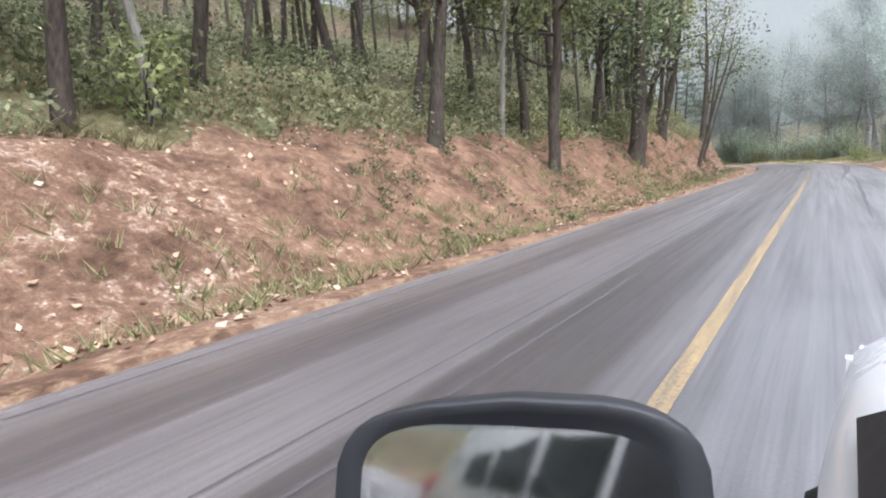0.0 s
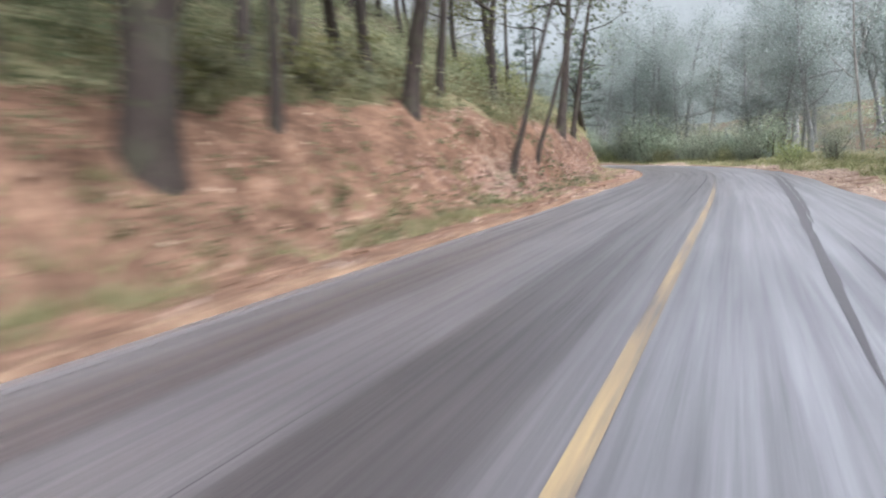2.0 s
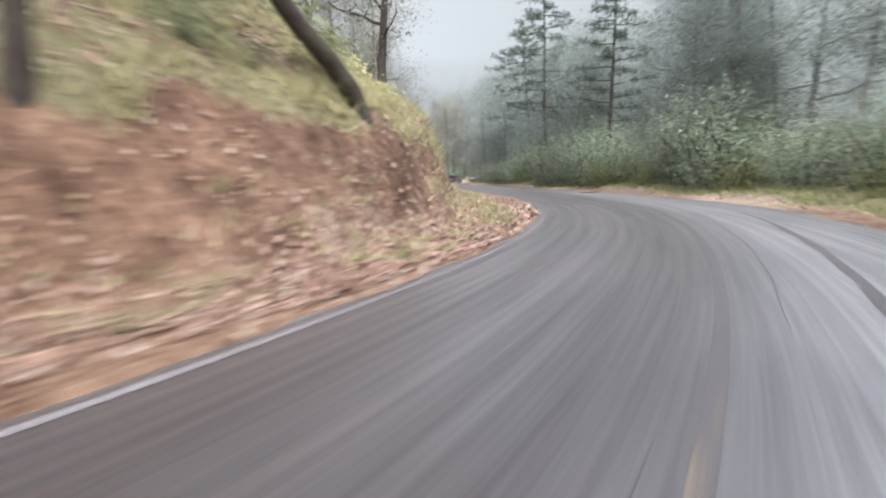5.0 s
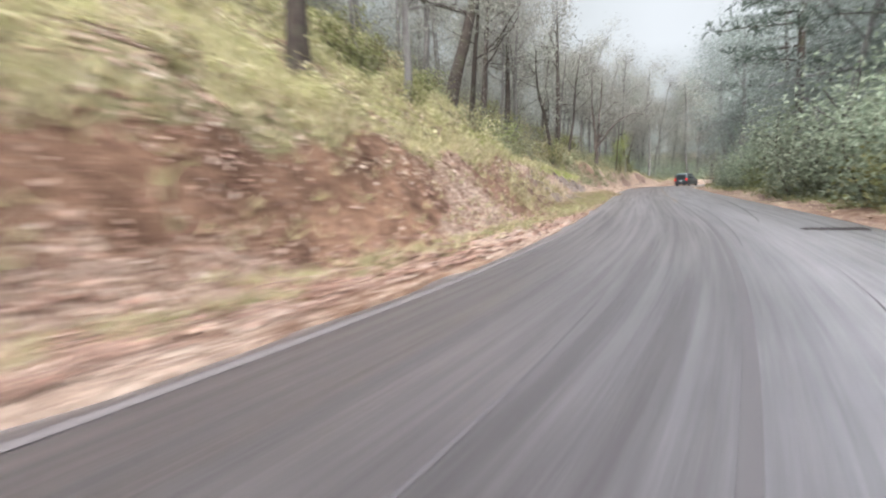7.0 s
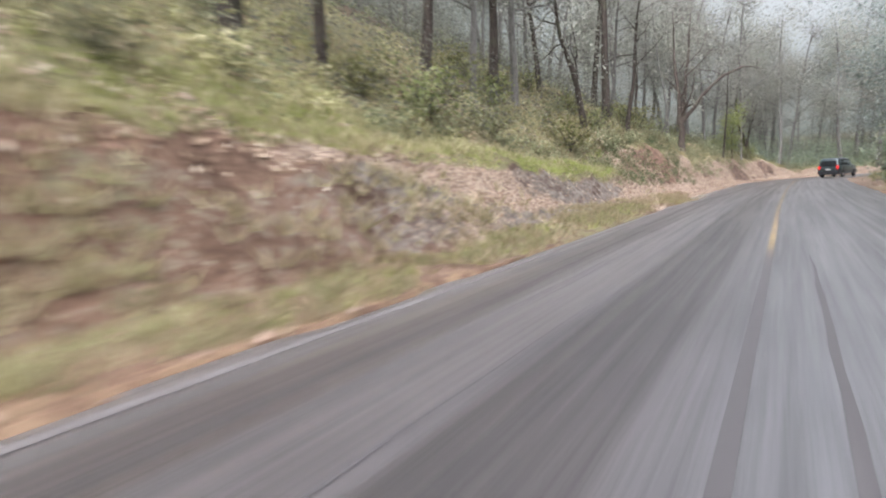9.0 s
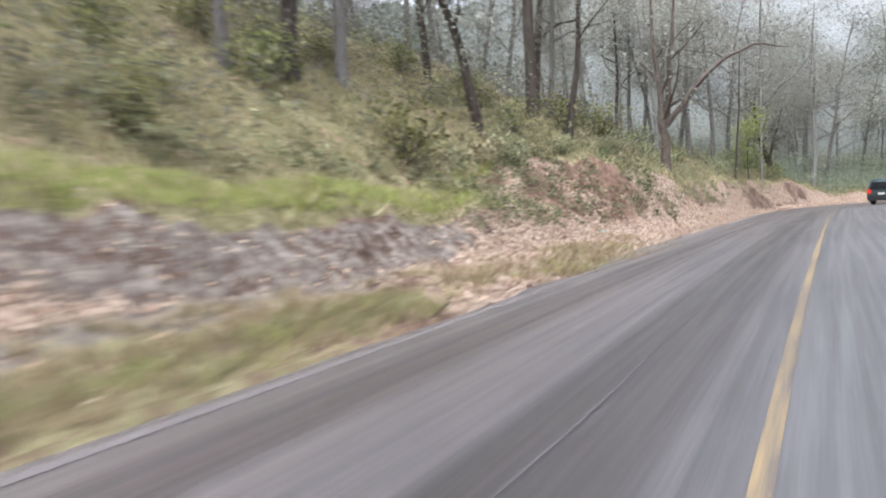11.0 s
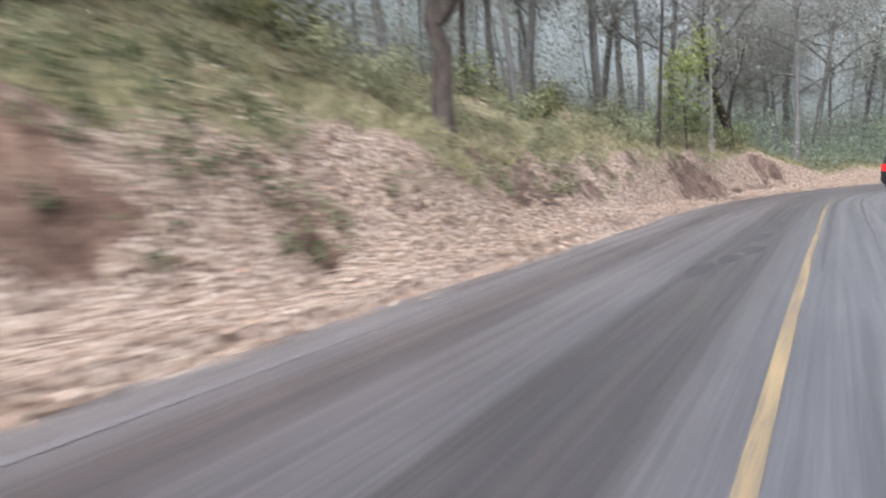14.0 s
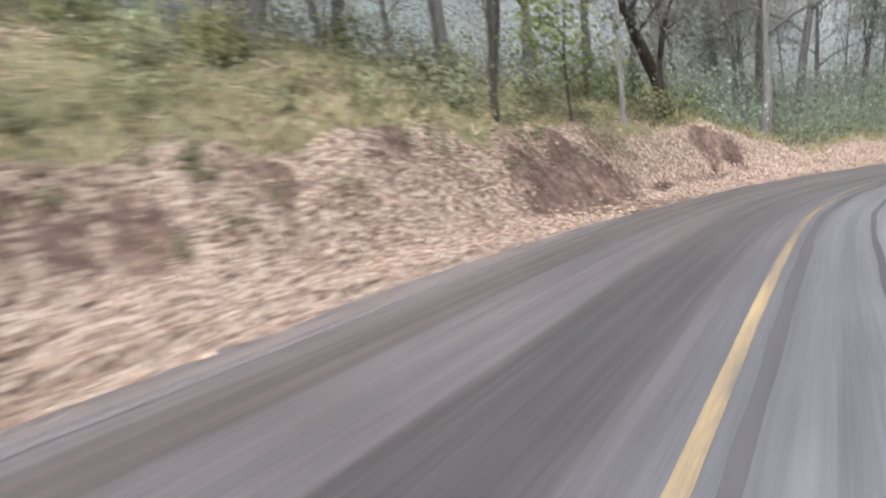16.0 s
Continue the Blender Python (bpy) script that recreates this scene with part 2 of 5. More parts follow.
ASPHALT = make_asphalt()
FLOOR = make_forest_floor()
YELLOW = make_paint("yellow_road_paint", (0.34, 0.245, 0.12), 0.45)
WHITE_LINE = make_paint("white_road_paint", (0.26, 0.25, 0.25), 0.40, (0.125, 0.112, 0.108))
BANK = make_bank()
LITTER = make_leaf("dead_leaves", toned(0.68, [(0.0, (0.20, 0.13, 0.085)), (0.35, (0.44, 0.32, 0.215)), (0.7, (0.66, 0.52, 0.375)), (1.0, (0.76, 0.66, 0.515))]), 0.0, 0.7)
RUST_LITTER = make_leaf("rust_brown_leaves", [(0.0, (0.12, 0.078, 0.05)), (0.4, (0.28, 0.185, 0.118)), (0.75, (0.43, 0.305, 0.20)), (1.0, (0.58, 0.455, 0.33))], 0.0, 0.7)
GRASS = make_leaf("dry_grass", [(0.0, (0.24, 0.225, 0.11)), (0.4, (0.41, 0.375, 0.20)), (0.75, (0.56, 0.50, 0.31)), (1.0, (0.68, 0.60, 0.42))], 0.45)
# GRASS at about half its brightness: tree shade put into the colour.
DIM_OLIVE_GRASS = make_leaf("dim_olive_grass", [(0.0, (0.11, 0.11, 0.05)), (0.5, (0.21, 0.20, 0.10)), (1.0, (0.36, 0.32, 0.19))], 0.4)
BROWN_GRASS = make_leaf("brown_grass", [(0.0, (0.15, 0.11, 0.065)), (0.5, (0.28, 0.215, 0.13)), (1.0, (0.43, 0.35, 0.23))], 0.4)
GREEN_GRASS = make_leaf("green_grass", [(0.0, (0.27, 0.32, 0.10)), (0.6, (0.42, 0.48, 0.17)), (1.0, (0.54, 0.56, 0.25))], 0.5)
OAK_LEAF = make_leaf("oak_leaves", toned(0.82, [(0.0, (0.07, 0.09, 0.04)), (0.5, (0.15, 0.18, 0.09)), (1.0, (0.27, 0.29, 0.16))]))
# Lightened and greyed: haze over the woods is painted into this leaf colour.
HAZE_LEAF = make_leaf("haze_pale_green_leaves", [(0.0, (0.225, 0.265, 0.23)), (0.5, (0.315, 0.355, 0.315)), (1.0, (0.41, 0.445, 0.41))], 0.6, 0.95)
LIME_LEAF = make_leaf("yellow_green_leaves", toned(0.8, [(0.0, (0.17, 0.19, 0.07)), (0.5, (0.30, 0.32, 0.13)), (1.0, (0.46, 0.46, 0.23))]), 0.5)
SHRUB_LEAF = make_leaf("shrub_leaves", toned(0.98, [(0.0, (0.18, 0.19, 0.11)), (0.5, (0.30, 0.31, 0.18)), (1.0, (0.44, 0.44, 0.28))]), 0.5)
BRIGHT_LEAF = make_leaf("bright_lime_leaves", [(0.0, (0.20, 0.25, 0.08)), (0.5, (0.32, 0.38, 0.14)), (1.0, (0.45, 0.48, 0.23))], 0.5)
GREEN_LEAF = make_leaf("fresh_green_leaves", [(0.0, (0.19, 0.22, 0.15)), (0.5, (0.30, 0.34, 0.24)), (1.0, (0.42, 0.46, 0.34))], 0.5)
# Needles raised above their own dark green, as painted haze.
NEEDLE = make_leaf("pine_needles", [(0.0, (0.08, 0.105, 0.085)), (0.6, (0.14, 0.17, 0.14)), (1.0, (0.20, 0.23, 0.19))], 0.3)
# Dun and withered leaves, lightened further with haze put into the colour.
DUN_LEAF = make_leaf("dun_leaves", [(0.0, (0.145, 0.147, 0.115)), (0.5, (0.22, 0.22, 0.178)), (1.0, (0.305, 0.303, 0.25))], 0.4)
GREY_LEAF = make_leaf("withered_haze_grey_leaves", [(0.0, (0.25, 0.247, 0.205)), (0.5, (0.32, 0.316, 0.265)), (1.0, (0.39, 0.386, 0.33))], 0.5)
OAK_BARK = make_bark("oak_bark", (0.026, 0.021, 0.018), (0.098, 0.08, 0.067), (0.09, 0.09, 0.06))
# Grey, dry and pale barks are lightened: distance haze put into the bark colour.
GREY_BARK = make_bark("haze_grey_bark", (0.15, 0.148, 0.14), (0.29, 0.285, 0.275), (0.28, 0.295, 0.27))
DRY_BARK = make_bark("dry_haze_grey_bark", (0.10, 0.093, 0.084), (0.215, 0.203, 0.186), (0.22, 0.225, 0.195))
BROWN_BARK = make_bark("brown_bark", (0.04, 0.031, 0.026), (0.14, 0.112, 0.094), (0.15, 0.145, 0.11))
PALE_BARK = make_bark("haze_pale_bark", (0.13, 0.12, 0.10), (0.33, 0.31, 0.28), (0.34, 0.36, 0.31))

# ---- the road's line: heading in degrees every five metres ----
HEAD = [0.66, 0.71, 0.82, 0.91, 0.94, 1.09, 1.29, 1.21, 1.35, 2.19, 2.7, 2.99, 5.23, 9.83, 15.12, 20.4, 26.06, 31.86, 36.83, 40.49, 42.95,
        44.8, 45.8, 45.64, 45.84, 45.75, 45.43, 45.0, 44.91, 44.78, 44.27, 44.11, 44.11, 42.6, 32.81, 22, 14, 8, 5, 3, 2, 2, 2, 2]
LINE_STEP = 0.25
LINE_S = np.arange(-110, 260, LINE_STEP)
LINE_H = np.radians(np.interp(LINE_S, np.arange(len(HEAD)) * 5.0, HEAD))
LINE_X, LINE_Y = np.cumsum(-np.sin(LINE_H)) * LINE_STEP, np.cumsum(np.cos(LINE_H)) * LINE_STEP
ZERO = int(np.argmin(np.abs(LINE_S)))
LINE_X, LINE_Y = LINE_X - LINE_X[ZERO] - 0.718, LINE_Y - LINE_Y[ZERO] - 0.013


def plan(s, lat):
    """World x, y of a place along (s) and across (lat, right positive) the road."""
    h = np.interp(s, LINE_S, LINE_H)
    return np.interp(s, LINE_S, LINE_X) + np.cos(h) * lat, np.interp(s, LINE_S, LINE_Y) + np.sin(h) * lat


def along(x, y):
    """s and lat of places in the world."""
    x, y = np.atleast_1d(x).astype(float), np.atleast_1d(y).astype(float)
    s, lat = np.empty_like(x), np.empty_like(x)
    for i in range(0, len(x), 4000):
        d = (x[i:i + 4000, None] - LINE_X) ** 2 + (y[i:i + 4000, None] - LINE_Y) ** 2
        j = d.argmin(1)
        s[i:i + 4000] = LINE_S[j]
        lat[i:i + 4000] = (x[i:i + 4000] - LINE_X[j]) * np.cos(LINE_H[j]) + (y[i:i + 4000] - LINE_Y[j]) * np.sin(LINE_H[j])
        far = d.min(1) ** 0.5
        lat[i:i + 4000] = np.sign(lat[i:i + 4000]) * np.maximum(np.abs(lat[i:i + 4000]), far)
    return s, lat


# bank on the left: station, foot, its height, brow, its height, slope above the brow
BANK_S = np.array([-110, 0, 20, 34, 44, 51, 63, 76, 90, 105, 114, 120, 127, 131, 135, 138, 141, 145, 152, 158, 167, 177, 181, 200, 260.0])
FOOT = np.interp(LINE_S, BANK_S, [6, 6, 5.8, 6.1, 6.3, 6.4, 6.6, 5.5, 6.4, 5.8, 5.5, 5.5, 5.6, 5.5, 5.3, 5.1, 5.0, 4.7, 4.5, 4.3, 4.3, 4.8, 4.6, 4.6, 5])
FOOT_Z = np.interp(LINE_S, BANK_S, [-.2, -.3, -.35, -.2, -.2, -.3, -.1, -.05, -.2, -.1, 0, .05, .3, .3, .25, .2, .2, .25, .25, .2, .15, .1, .1, .1, .1])
BROW = np.interp(LINE_S, BANK_S, [9, 9.8, 9.4, 8.8, 8.6, 8.3, 8.6, 7.0, 8.2, 8.2, 8.0, 7.6, 6.9, 6.7, 6.6, 7.0, 7.7, 7.2, 6.8, 6.3, 5.7, 6.1, 5.9, 6.2, 6.5])
BROW_Z = np.interp(LINE_S, BANK_S, [2, 2, 2.0, 2.2, 2.9, 2.5, 2.9, 2.8, 3.0, 2.6, 2.3, 2.1, 1.85, 1.65, 1.4, 1.7, 2.6, 3.0, 2.6, 2.2, 2.4, 1.8, 0.6, 0.5, 0.5])
RISE = np.interp(LINE_S, BANK_S, [.4, .45, .5, .5, .55, .6, .7, .8, .85, .9, .95, .95, .95, .95, .92, .86, .82, .75, .64, .56, .48, .36, .22, .22, .3])
TERRACE = np.interp(LINE_S, [116, 124, 133, 140], [0, 1.5, 1.3, 0.0])


def lumps(x, y, scale, seed):
    """Cheap smooth bumps, -1 to 1."""
    r = np.random.RandomState(seed)
    v = np.zeros_like(x)
    for k in range(7):
        a, p, f = r.uniform(0, 6.28), r.uniform(0, 6.28), scale * r.uniform(0.6, 1.9)
        v += np.sin((x * np.cos(a) + y * np.sin(a)) * f + p + 1.3 * np.sin((x * np.sin(a) - y * np.cos(a)) * f * 0.7 + p * 2))
    return v / 4.0


def paved_edge(s):
    """How far the asphalt reaches on the left."""
    return 3.58 + 0.07 * lumps(s, s * 0, 1.1, 14) + 0.55 * np.clip((s - 134) / 6, 0, 1) * np.clip((168 - s) / 8, 0, 1)


# bare hollows in the bank: station, offset, half-length, half-width
HOLLOWS = [(137.8, -7.9, .8, .4), (139.9, -7.0, .9, .45), (140.2, -8.7, .6, .4), (143.6, -5.65, .35, .25), (144.1, -6.7, .7, .4), (145.9, -5.75, .6, .35),
           (148.8, -5.35, .5, .28), (149.5, -5.65, .45, .28), (151.0, -5.2, .4, .24), (154.4, -5.75, .6, .35), (155.9, -5.25, .45, .26),
           (155.8, -5.65, .5, .26), (159.1, -5.35, .65, .32), (161.2, -5.5, .7, .3), (168.2, -5.0, 1.3, .38), (176.0, -5.6, 1.1, .35)]


def hollow(s, lat):
    s, lat = np.asarray(s, float), np.asarray(lat, float)
    h = np.zeros_like(s + lat)
    s2, lat2 = s + 0.28 * lumps(s, lat, 3.1, 92), lat + 0.16 * lumps(s, lat, 4.3, 93)
    for a, b, p, q in HOLLOWS:
        h = np.maximum(h, np.exp(-(((s2 - a) / p) ** 2 + ((lat2 - b) / q) ** 2)))
    return np.clip(h * (0.75 + 0.6 * lumps(s, lat, 7.0, 91)), 0, 1)


def height(s, lat):
    """Height of the ground beside the road."""
    s, lat = np.asarray(s, float), np.asarray(lat, float)
    f, fz, t, tz, g = (np.interp(s, LINE_S, q) for q in (FOOT, FOOT_Z, BROW, BROW_Z, RISE))
    a = -lat
    w = lumps(s, lat, 0.55, 3)
    f, t = f + 0.25 * w, t + 0.3 * lumps(s, lat * 0, 0.35, 5)
    u = np.clip((a - 3.5) / np.maximum(f - 3.5, 0.2), 0, 1)
    paved = paved_edge(s)
    shoulder = fz * u * u * (3 - 2 * u) + np.where(a < paved - 0.04, -0.12, 0.0)
    k = np.clip((a - f) / np.maximum(t - f, 0.3), 0, 1)
    face = (tz - fz) * (0.6 * k + 0.4 * k * k * (3 - 2 * k))
    flat = np.interp(s, LINE_S, TERRACE)
    over = np.maximum(a - t - flat, 0) + 0.2 * np.clip(a - t, 0, flat)
    hill = g * 32 * (1 - np.exp(-over / 32))
    left = shoulder + face + hill
    amp = np.clip((a - 3.6) / 1.5, 0, 1)
    left = left + amp * (0.11 * lumps(s, lat, 2.2, 11) + 0.22 * lumps(s, lat, 0.9, 12) * k + 0.05 * lumps(s, lat, 5, 13) + 0.09 * lumps(s, lat, 4.2, 15) * np.clip((s - 40) / 20, 0, 1) * np.clip((k + 0.3) / 0.5, 0, 1))
    left = left - 0.26 * hollow(s, lat)
    b = np.maximum(lat - 4.2, 0)
    right = -0.03 + 0.12 * np.minimum(b, 1.0) + 0.075 * np.maximum(b - 1, 0) + 6 * (1 - np.exp(-np.maximum(b - 40, 0) / 40))
    right = right + np.clip(b, 0, 1) * (0.08 * lumps(s, lat, 1.5, 21) + 0.25 * lumps(s, lat, 0.25, 22))
    return np.where(lat < 0, left, right)


def ground_z(x, y):
    s, lat = along([x], [y])
    return float(height(s, lat)[0])


# ---- mesh helpers ----
def mesh_data(name, verts, faces, mat, smooth=False, uv=None, attrs=None, normals=None):
    """A mesh from arrays: verts (n, 3), faces (m, 3 or 4)."""
    me = bpy.data.meshes.new(name)
    verts, faces = np.asarray(verts, np.float32), np.asarray(faces, np.int32)
    k = faces.shape[1]
    me.vertices.add(len(verts))
    me.vertices.foreach_set("co", verts.ravel())
    me.loops.add(faces.size)
    me.loops.foreach_set("vertex_index", faces.ravel())
    me.polygons.add(len(faces))
    me.polygons.foreach_set("loop_start", np.arange(0, faces.size, k, dtype=np.int32))
    if smooth:
        me.polygons.foreach_set("use_smooth", np.ones(len(faces), bool))
    if uv is not None:
        layer = me.uv_layers.new(name="plan")
        layer.data.foreach_set("uv", np.asarray(uv, np.float32)[faces.ravel()].ravel())
    for key, values in (attrs or {}).items():
        a = me.attributes.new(key, "FLOAT", "POINT")
        a.data.foreach_set("value", np.asarray(values, np.float32).ravel())
    me.materials.append(mat)
    me.update()
    me.validate()
    if normals is not None:
        me.normals_split_custom_set_from_vertices(np.asarray(normals, float).tolist())
    return me


def grid_faces(rows, cols):
    i = np.arange((rows - 1) * (cols - 1))
    r, c = i // (cols - 1), i % (cols - 1)
    a = r * cols + c
    return np.stack([a, a + 1, a + cols + 1, a + cols], 1)


def put(name, me, parent=None, label=""):
    ob = new(name, me)
    if parent is not None:
        ob.parent = parent
    if label:
        ob["label"] = label
    return ob


def part(name, bm, mat, parent, label="", smooth=False):
    """One bmesh as one mesh object under a thing or a part."""
    me = bpy.data.meshes.new(name)
    bm.to_mesh(me)
    bm.free()
    me.materials.append(mat)
    if smooth:
        for p in me.polygons:
            p.use_smooth = True
    return put(name, me, parent, label)


def strip(name, s0, s1, ds, lats, z, mat, kind, label, category, wear=None, warp=None):
    """A strip that follows the road."""
    ss = np.arange(s0, s1, ds)
    S, A = np.meshgrid(ss, np.asarray(lats, float), indexing="ij")
    if warp:
        A = warp(S, A)
    x, y = plan(S.ravel(), A.ravel())
    zz = z(S.ravel(), A.ravel())
    me = mesh_data(name, np.stack([x, y, zz], 1), grid_faces(len(ss), len(lats))[:, ::-1] if lats[0] > lats[-1] else grid_faces(len(ss), len(lats)),
                   mat, True, np.stack([A.ravel(), S.ravel()], 1), {"wear": wear(S.ravel(), A.ravel())} if wear else None)
    return tagged(put(name, me), label, category, kind=kind)


# ---- ground, banks, road ----
def road_z(s, lat):
    return -0.012 * np.abs(lat) + 0.01 + 0.006 * lumps(s, lat, 0.8, 31)


EDGE = np.concatenate([[-4.0, -3.9, -3.7], np.arange(-3.4, 3.5, 0.3), [3.6, 3.8]])
strip("road", -105, 255, 0.5, EDGE, lambda s, a: road_z(s, a) - np.where(a > 3.7, 0.1, 0) - 0.35 * np.clip((-a - paved_edge(s)) / 0.06, 0, 1), ASPHALT, "structure",
      "worn grey two-lane asphalt road with tyre streaks", "road",
      warp=lambda s, a: np.where(a < -3.6, -3.45 + (a + 3.6) * (paved_edge(s) - 3.45 + 0.06) / 0.4, a))
strip("edge_line", -100, 250, 0.5, [-3.36, -3.30, -3.24], lambda s, a: road_z(s, a) + 0.006, WHITE_LINE, "structure",
      "faded white edge line painted on the asphalt", "road marking",
      lambda s, a: 0.53 + 0.12 * lumps(s, a, 0.2, 41) + 0.2 * ((s > 133) & (s < 175)) + 0.2 * np.clip((34 - s) / 10, 0, 1) + 0.07 * ((s > 82) & (s < 122)))
strip("centre_line", -100, 250, 0.5, [-0.06, 0.0, 0.06], lambda s, a: road_z(s, a) + 0.006, YELLOW, "structure",
      "worn yellow centre line painted on the asphalt", "road marking",
      lambda s, a: 0.46 + 0.08 * lumps(s, a, 0.2, 42) + 0.11 * np.clip((s - 36) / 20, 0, 1) * (s < 90) + 0.1 * np.clip((s - 165) / 15, 0, 1) + 0.5 * np.clip((s - 64) / 14, 0, 1) * np.clip((120 - s) / 6, 0, 1),
      warp=lambda s, a: a * np.interp(s, [60, 115], [1.0, 0.78]) + np.interp(s, [60, 115], [0.02, 0.1]))


def covers(s, lat):
    """Where grass, dead leaves and bare rock lie on the banks."""
    f, t = np.interp(s, LINE_S, FOOT), np.interp(s, LINE_S, BROW)
    a = -lat
    k = (a - f) / (t - f)
    n1, n2 = lumps(s, lat, 0.5, 51), lumps(s, lat, 0.25, 52)
    line = np.interp(s, [-20, 30, 45, 60, 70, 80, 93, 97, 106, 114, 122, 141, 146, 152, 163, 175, 200], [1.35, 1.3, 1.15, 1.1, .9, .75, .7, .85, .9, .85, 1.5, 1.3, .75, .6, .8, 1.0, 1.1])
    line = line + 0.25 * n1 + 0.15 * lumps(s, lat, 1.3, 53)
    grass = 0.72 * np.clip((k - line) / 0.2 + 0.5, 0, 1) + 0.12 * n1 * (k > -0.6)
    flat = np.interp(s, LINE_S, TERRACE)
    ledge = np.clip(flat, 0, 1)
    grass = grass + 0.9 * ledge * ((a > t - 0.25) & (a < t + flat)) + 0.25 * ledge * (k < -0.2)
    heap = np.clip((0.38 + 0.25 * n2 - k) / 0.25, 0, 1)
    litter = 0.1 + 0.3 * n2 + heap * np.interp(s, [0, 30, 45, 60, 90, 135, 200], [0.0, 0.05, 0.2, 0.3, 0.3, 0.55, 0.6]) - 1.1 * np.clip(lumps(s, lat, 2.2, 54) - 0.05, 0, 1) * np.clip(lumps(s, lat, 0.8, 55) + 0.55, 0, 1) * (s > 130) * np.clip((k - 0.2) / 0.4, 0, 1)
    litter = litter + np.interp(s, [110, 140, 150, 165], [0, 0.0, 0.1, 0.4]) * np.clip(k, 0, 1) + 0.25 * np.clip(k - 1.2, 0, 1) + 0.1 * ledge * (k < 0.9) + 0.3 * np.clip((s - 78) / 8, 0, 1) * (n2 + 0.5) + 0.35 * np.clip((s - 112) / 8, 0, 1) * (k > 1)
    litter = litter + 0.42 * np.clip((s - 132) / 6, 0, 1) * ((k > 0.3) & (k < 1.15))
    rock = 0.1 + 0.5 * ledge * ((k > -0.3) & (k < 0.9)) + 0.2 * (s > 142) * n1
    weedy = np.clip((s - 108) / 4, 0, 1) * np.clip((132 - s) / 6, 0, 1) * (k < np.interp(s, [108, 112, 120, 124], [0.1, 0.7, 0.7, 0.1]))
    litter, grass, rock = litter - 0.9 * weedy, grass + 0.3 * weedy, rock + 0.3 * weedy * (k > 0)
    scar = np.clip((s - 134) / 3, 0, 1) * np.clip((150 - s) / 4, 0, 1) * np.clip((k - 0.25) / 0.2, 0, 1) * np.clip((1.1 - k) / 0.2, 0, 1) * np.clip(0.6 + lumps(s, lat, 1.1, 57), 0, 1)
    litter, grass = litter - 0.36 * scar, grass - 0.2 * scar
    pit = hollow(s, lat)
    litter, grass = litter - 1.25 * pit, grass - 0.6 * pit
    right = lat > 0
    return (np.where(right, np.where(lat < 5.2, 0.25, 0.72) + 0.2 * n1, grass), np.where(right, 0.5 + 0.2 * n2, litter), np.where(right, 0.05, rock))


def bank_sheet(name, s0, s1, ds, lats, label):
    ss = np.arange(s0, s1, ds)
    S, A = np.meshgrid(ss, lats, indexing="ij")
    S, A = S.ravel(), A.ravel()
    x, y = plan(S, A)
    z = height(S, A)
    last = np.abs(A) >= np.abs(lats).max() - 1e-6
    z = np.where(last, z - 1.2, z)
    g, li, r = covers(S, A)
    F = grid_faces(len(ss), len(lats))
    me = mesh_data(name, np.stack([x, y, z], 1), F if lats[0] < lats[-1] else F[:, ::-1], BANK, True, np.stack([A, S], 1), {"grass": g, "litter": li, "rock": r, "red": np.interp(S, [20, 50, 66, 80, 92, 105, 125, 132, 138, 148, 155], [0.45, 0.6, 0.5, 0.25, 0.5, 0.5, 0.0, 0.0, 0.2, 0.2, 0.0]), "dust": 0.5 * np.clip((4.3 - np.abs(A)) / 0.6, 0, 1)})
    return tagged(put(name, me), label, "bank", kind="structure")


bank_sheet("bank_west", -60, 225, 0.2, np.concatenate([-np.arange(3.4, 4.4, 0.06), -np.arange(4.42, 10.5, 0.2), -np.arange(10.5, 19, 0.6)]),
           "red earth cut bank covered in dead leaves")
bank_sheet("verge_east", -60, 225, 0.4, np.concatenate([np.arange(3.5, 8, 0.3), np.arange(8, 18, 0.8)]),
           "grassy verge with dry leaves beside the road")


def ground_sheet():
    """One sheet under everything, out to the horizon."""
    near = np.arange(-120, 121, 3.0)
    ax = np.concatenate([-np.geomspace(2500, 126, 12), near, np.geomspace(126, 2500, 12)])
    X, Y = np.meshgrid(ax - 35, ax + 90, indexing="ij")
    X, Y = X.ravel(), Y.ravel()
    s, lat = along(X, Y)
    z = height(s, np.clip(lat, -140, 140))
    d = np.abs(lat)
    z = np.where(d < 17.5, z - np.clip((17.5 - d) * 0.4, 0, 1.6), z)
    n = len(ax)
    me = mesh_data("ground", np.stack([X, Y, z], 1), grid_faces(n, n)[:, ::-1], FLOOR, True)
    tagged(put("ground", me), "wooded hillside floor of dead leaves and grass", "ground", kind="structure")


ground_sheet()


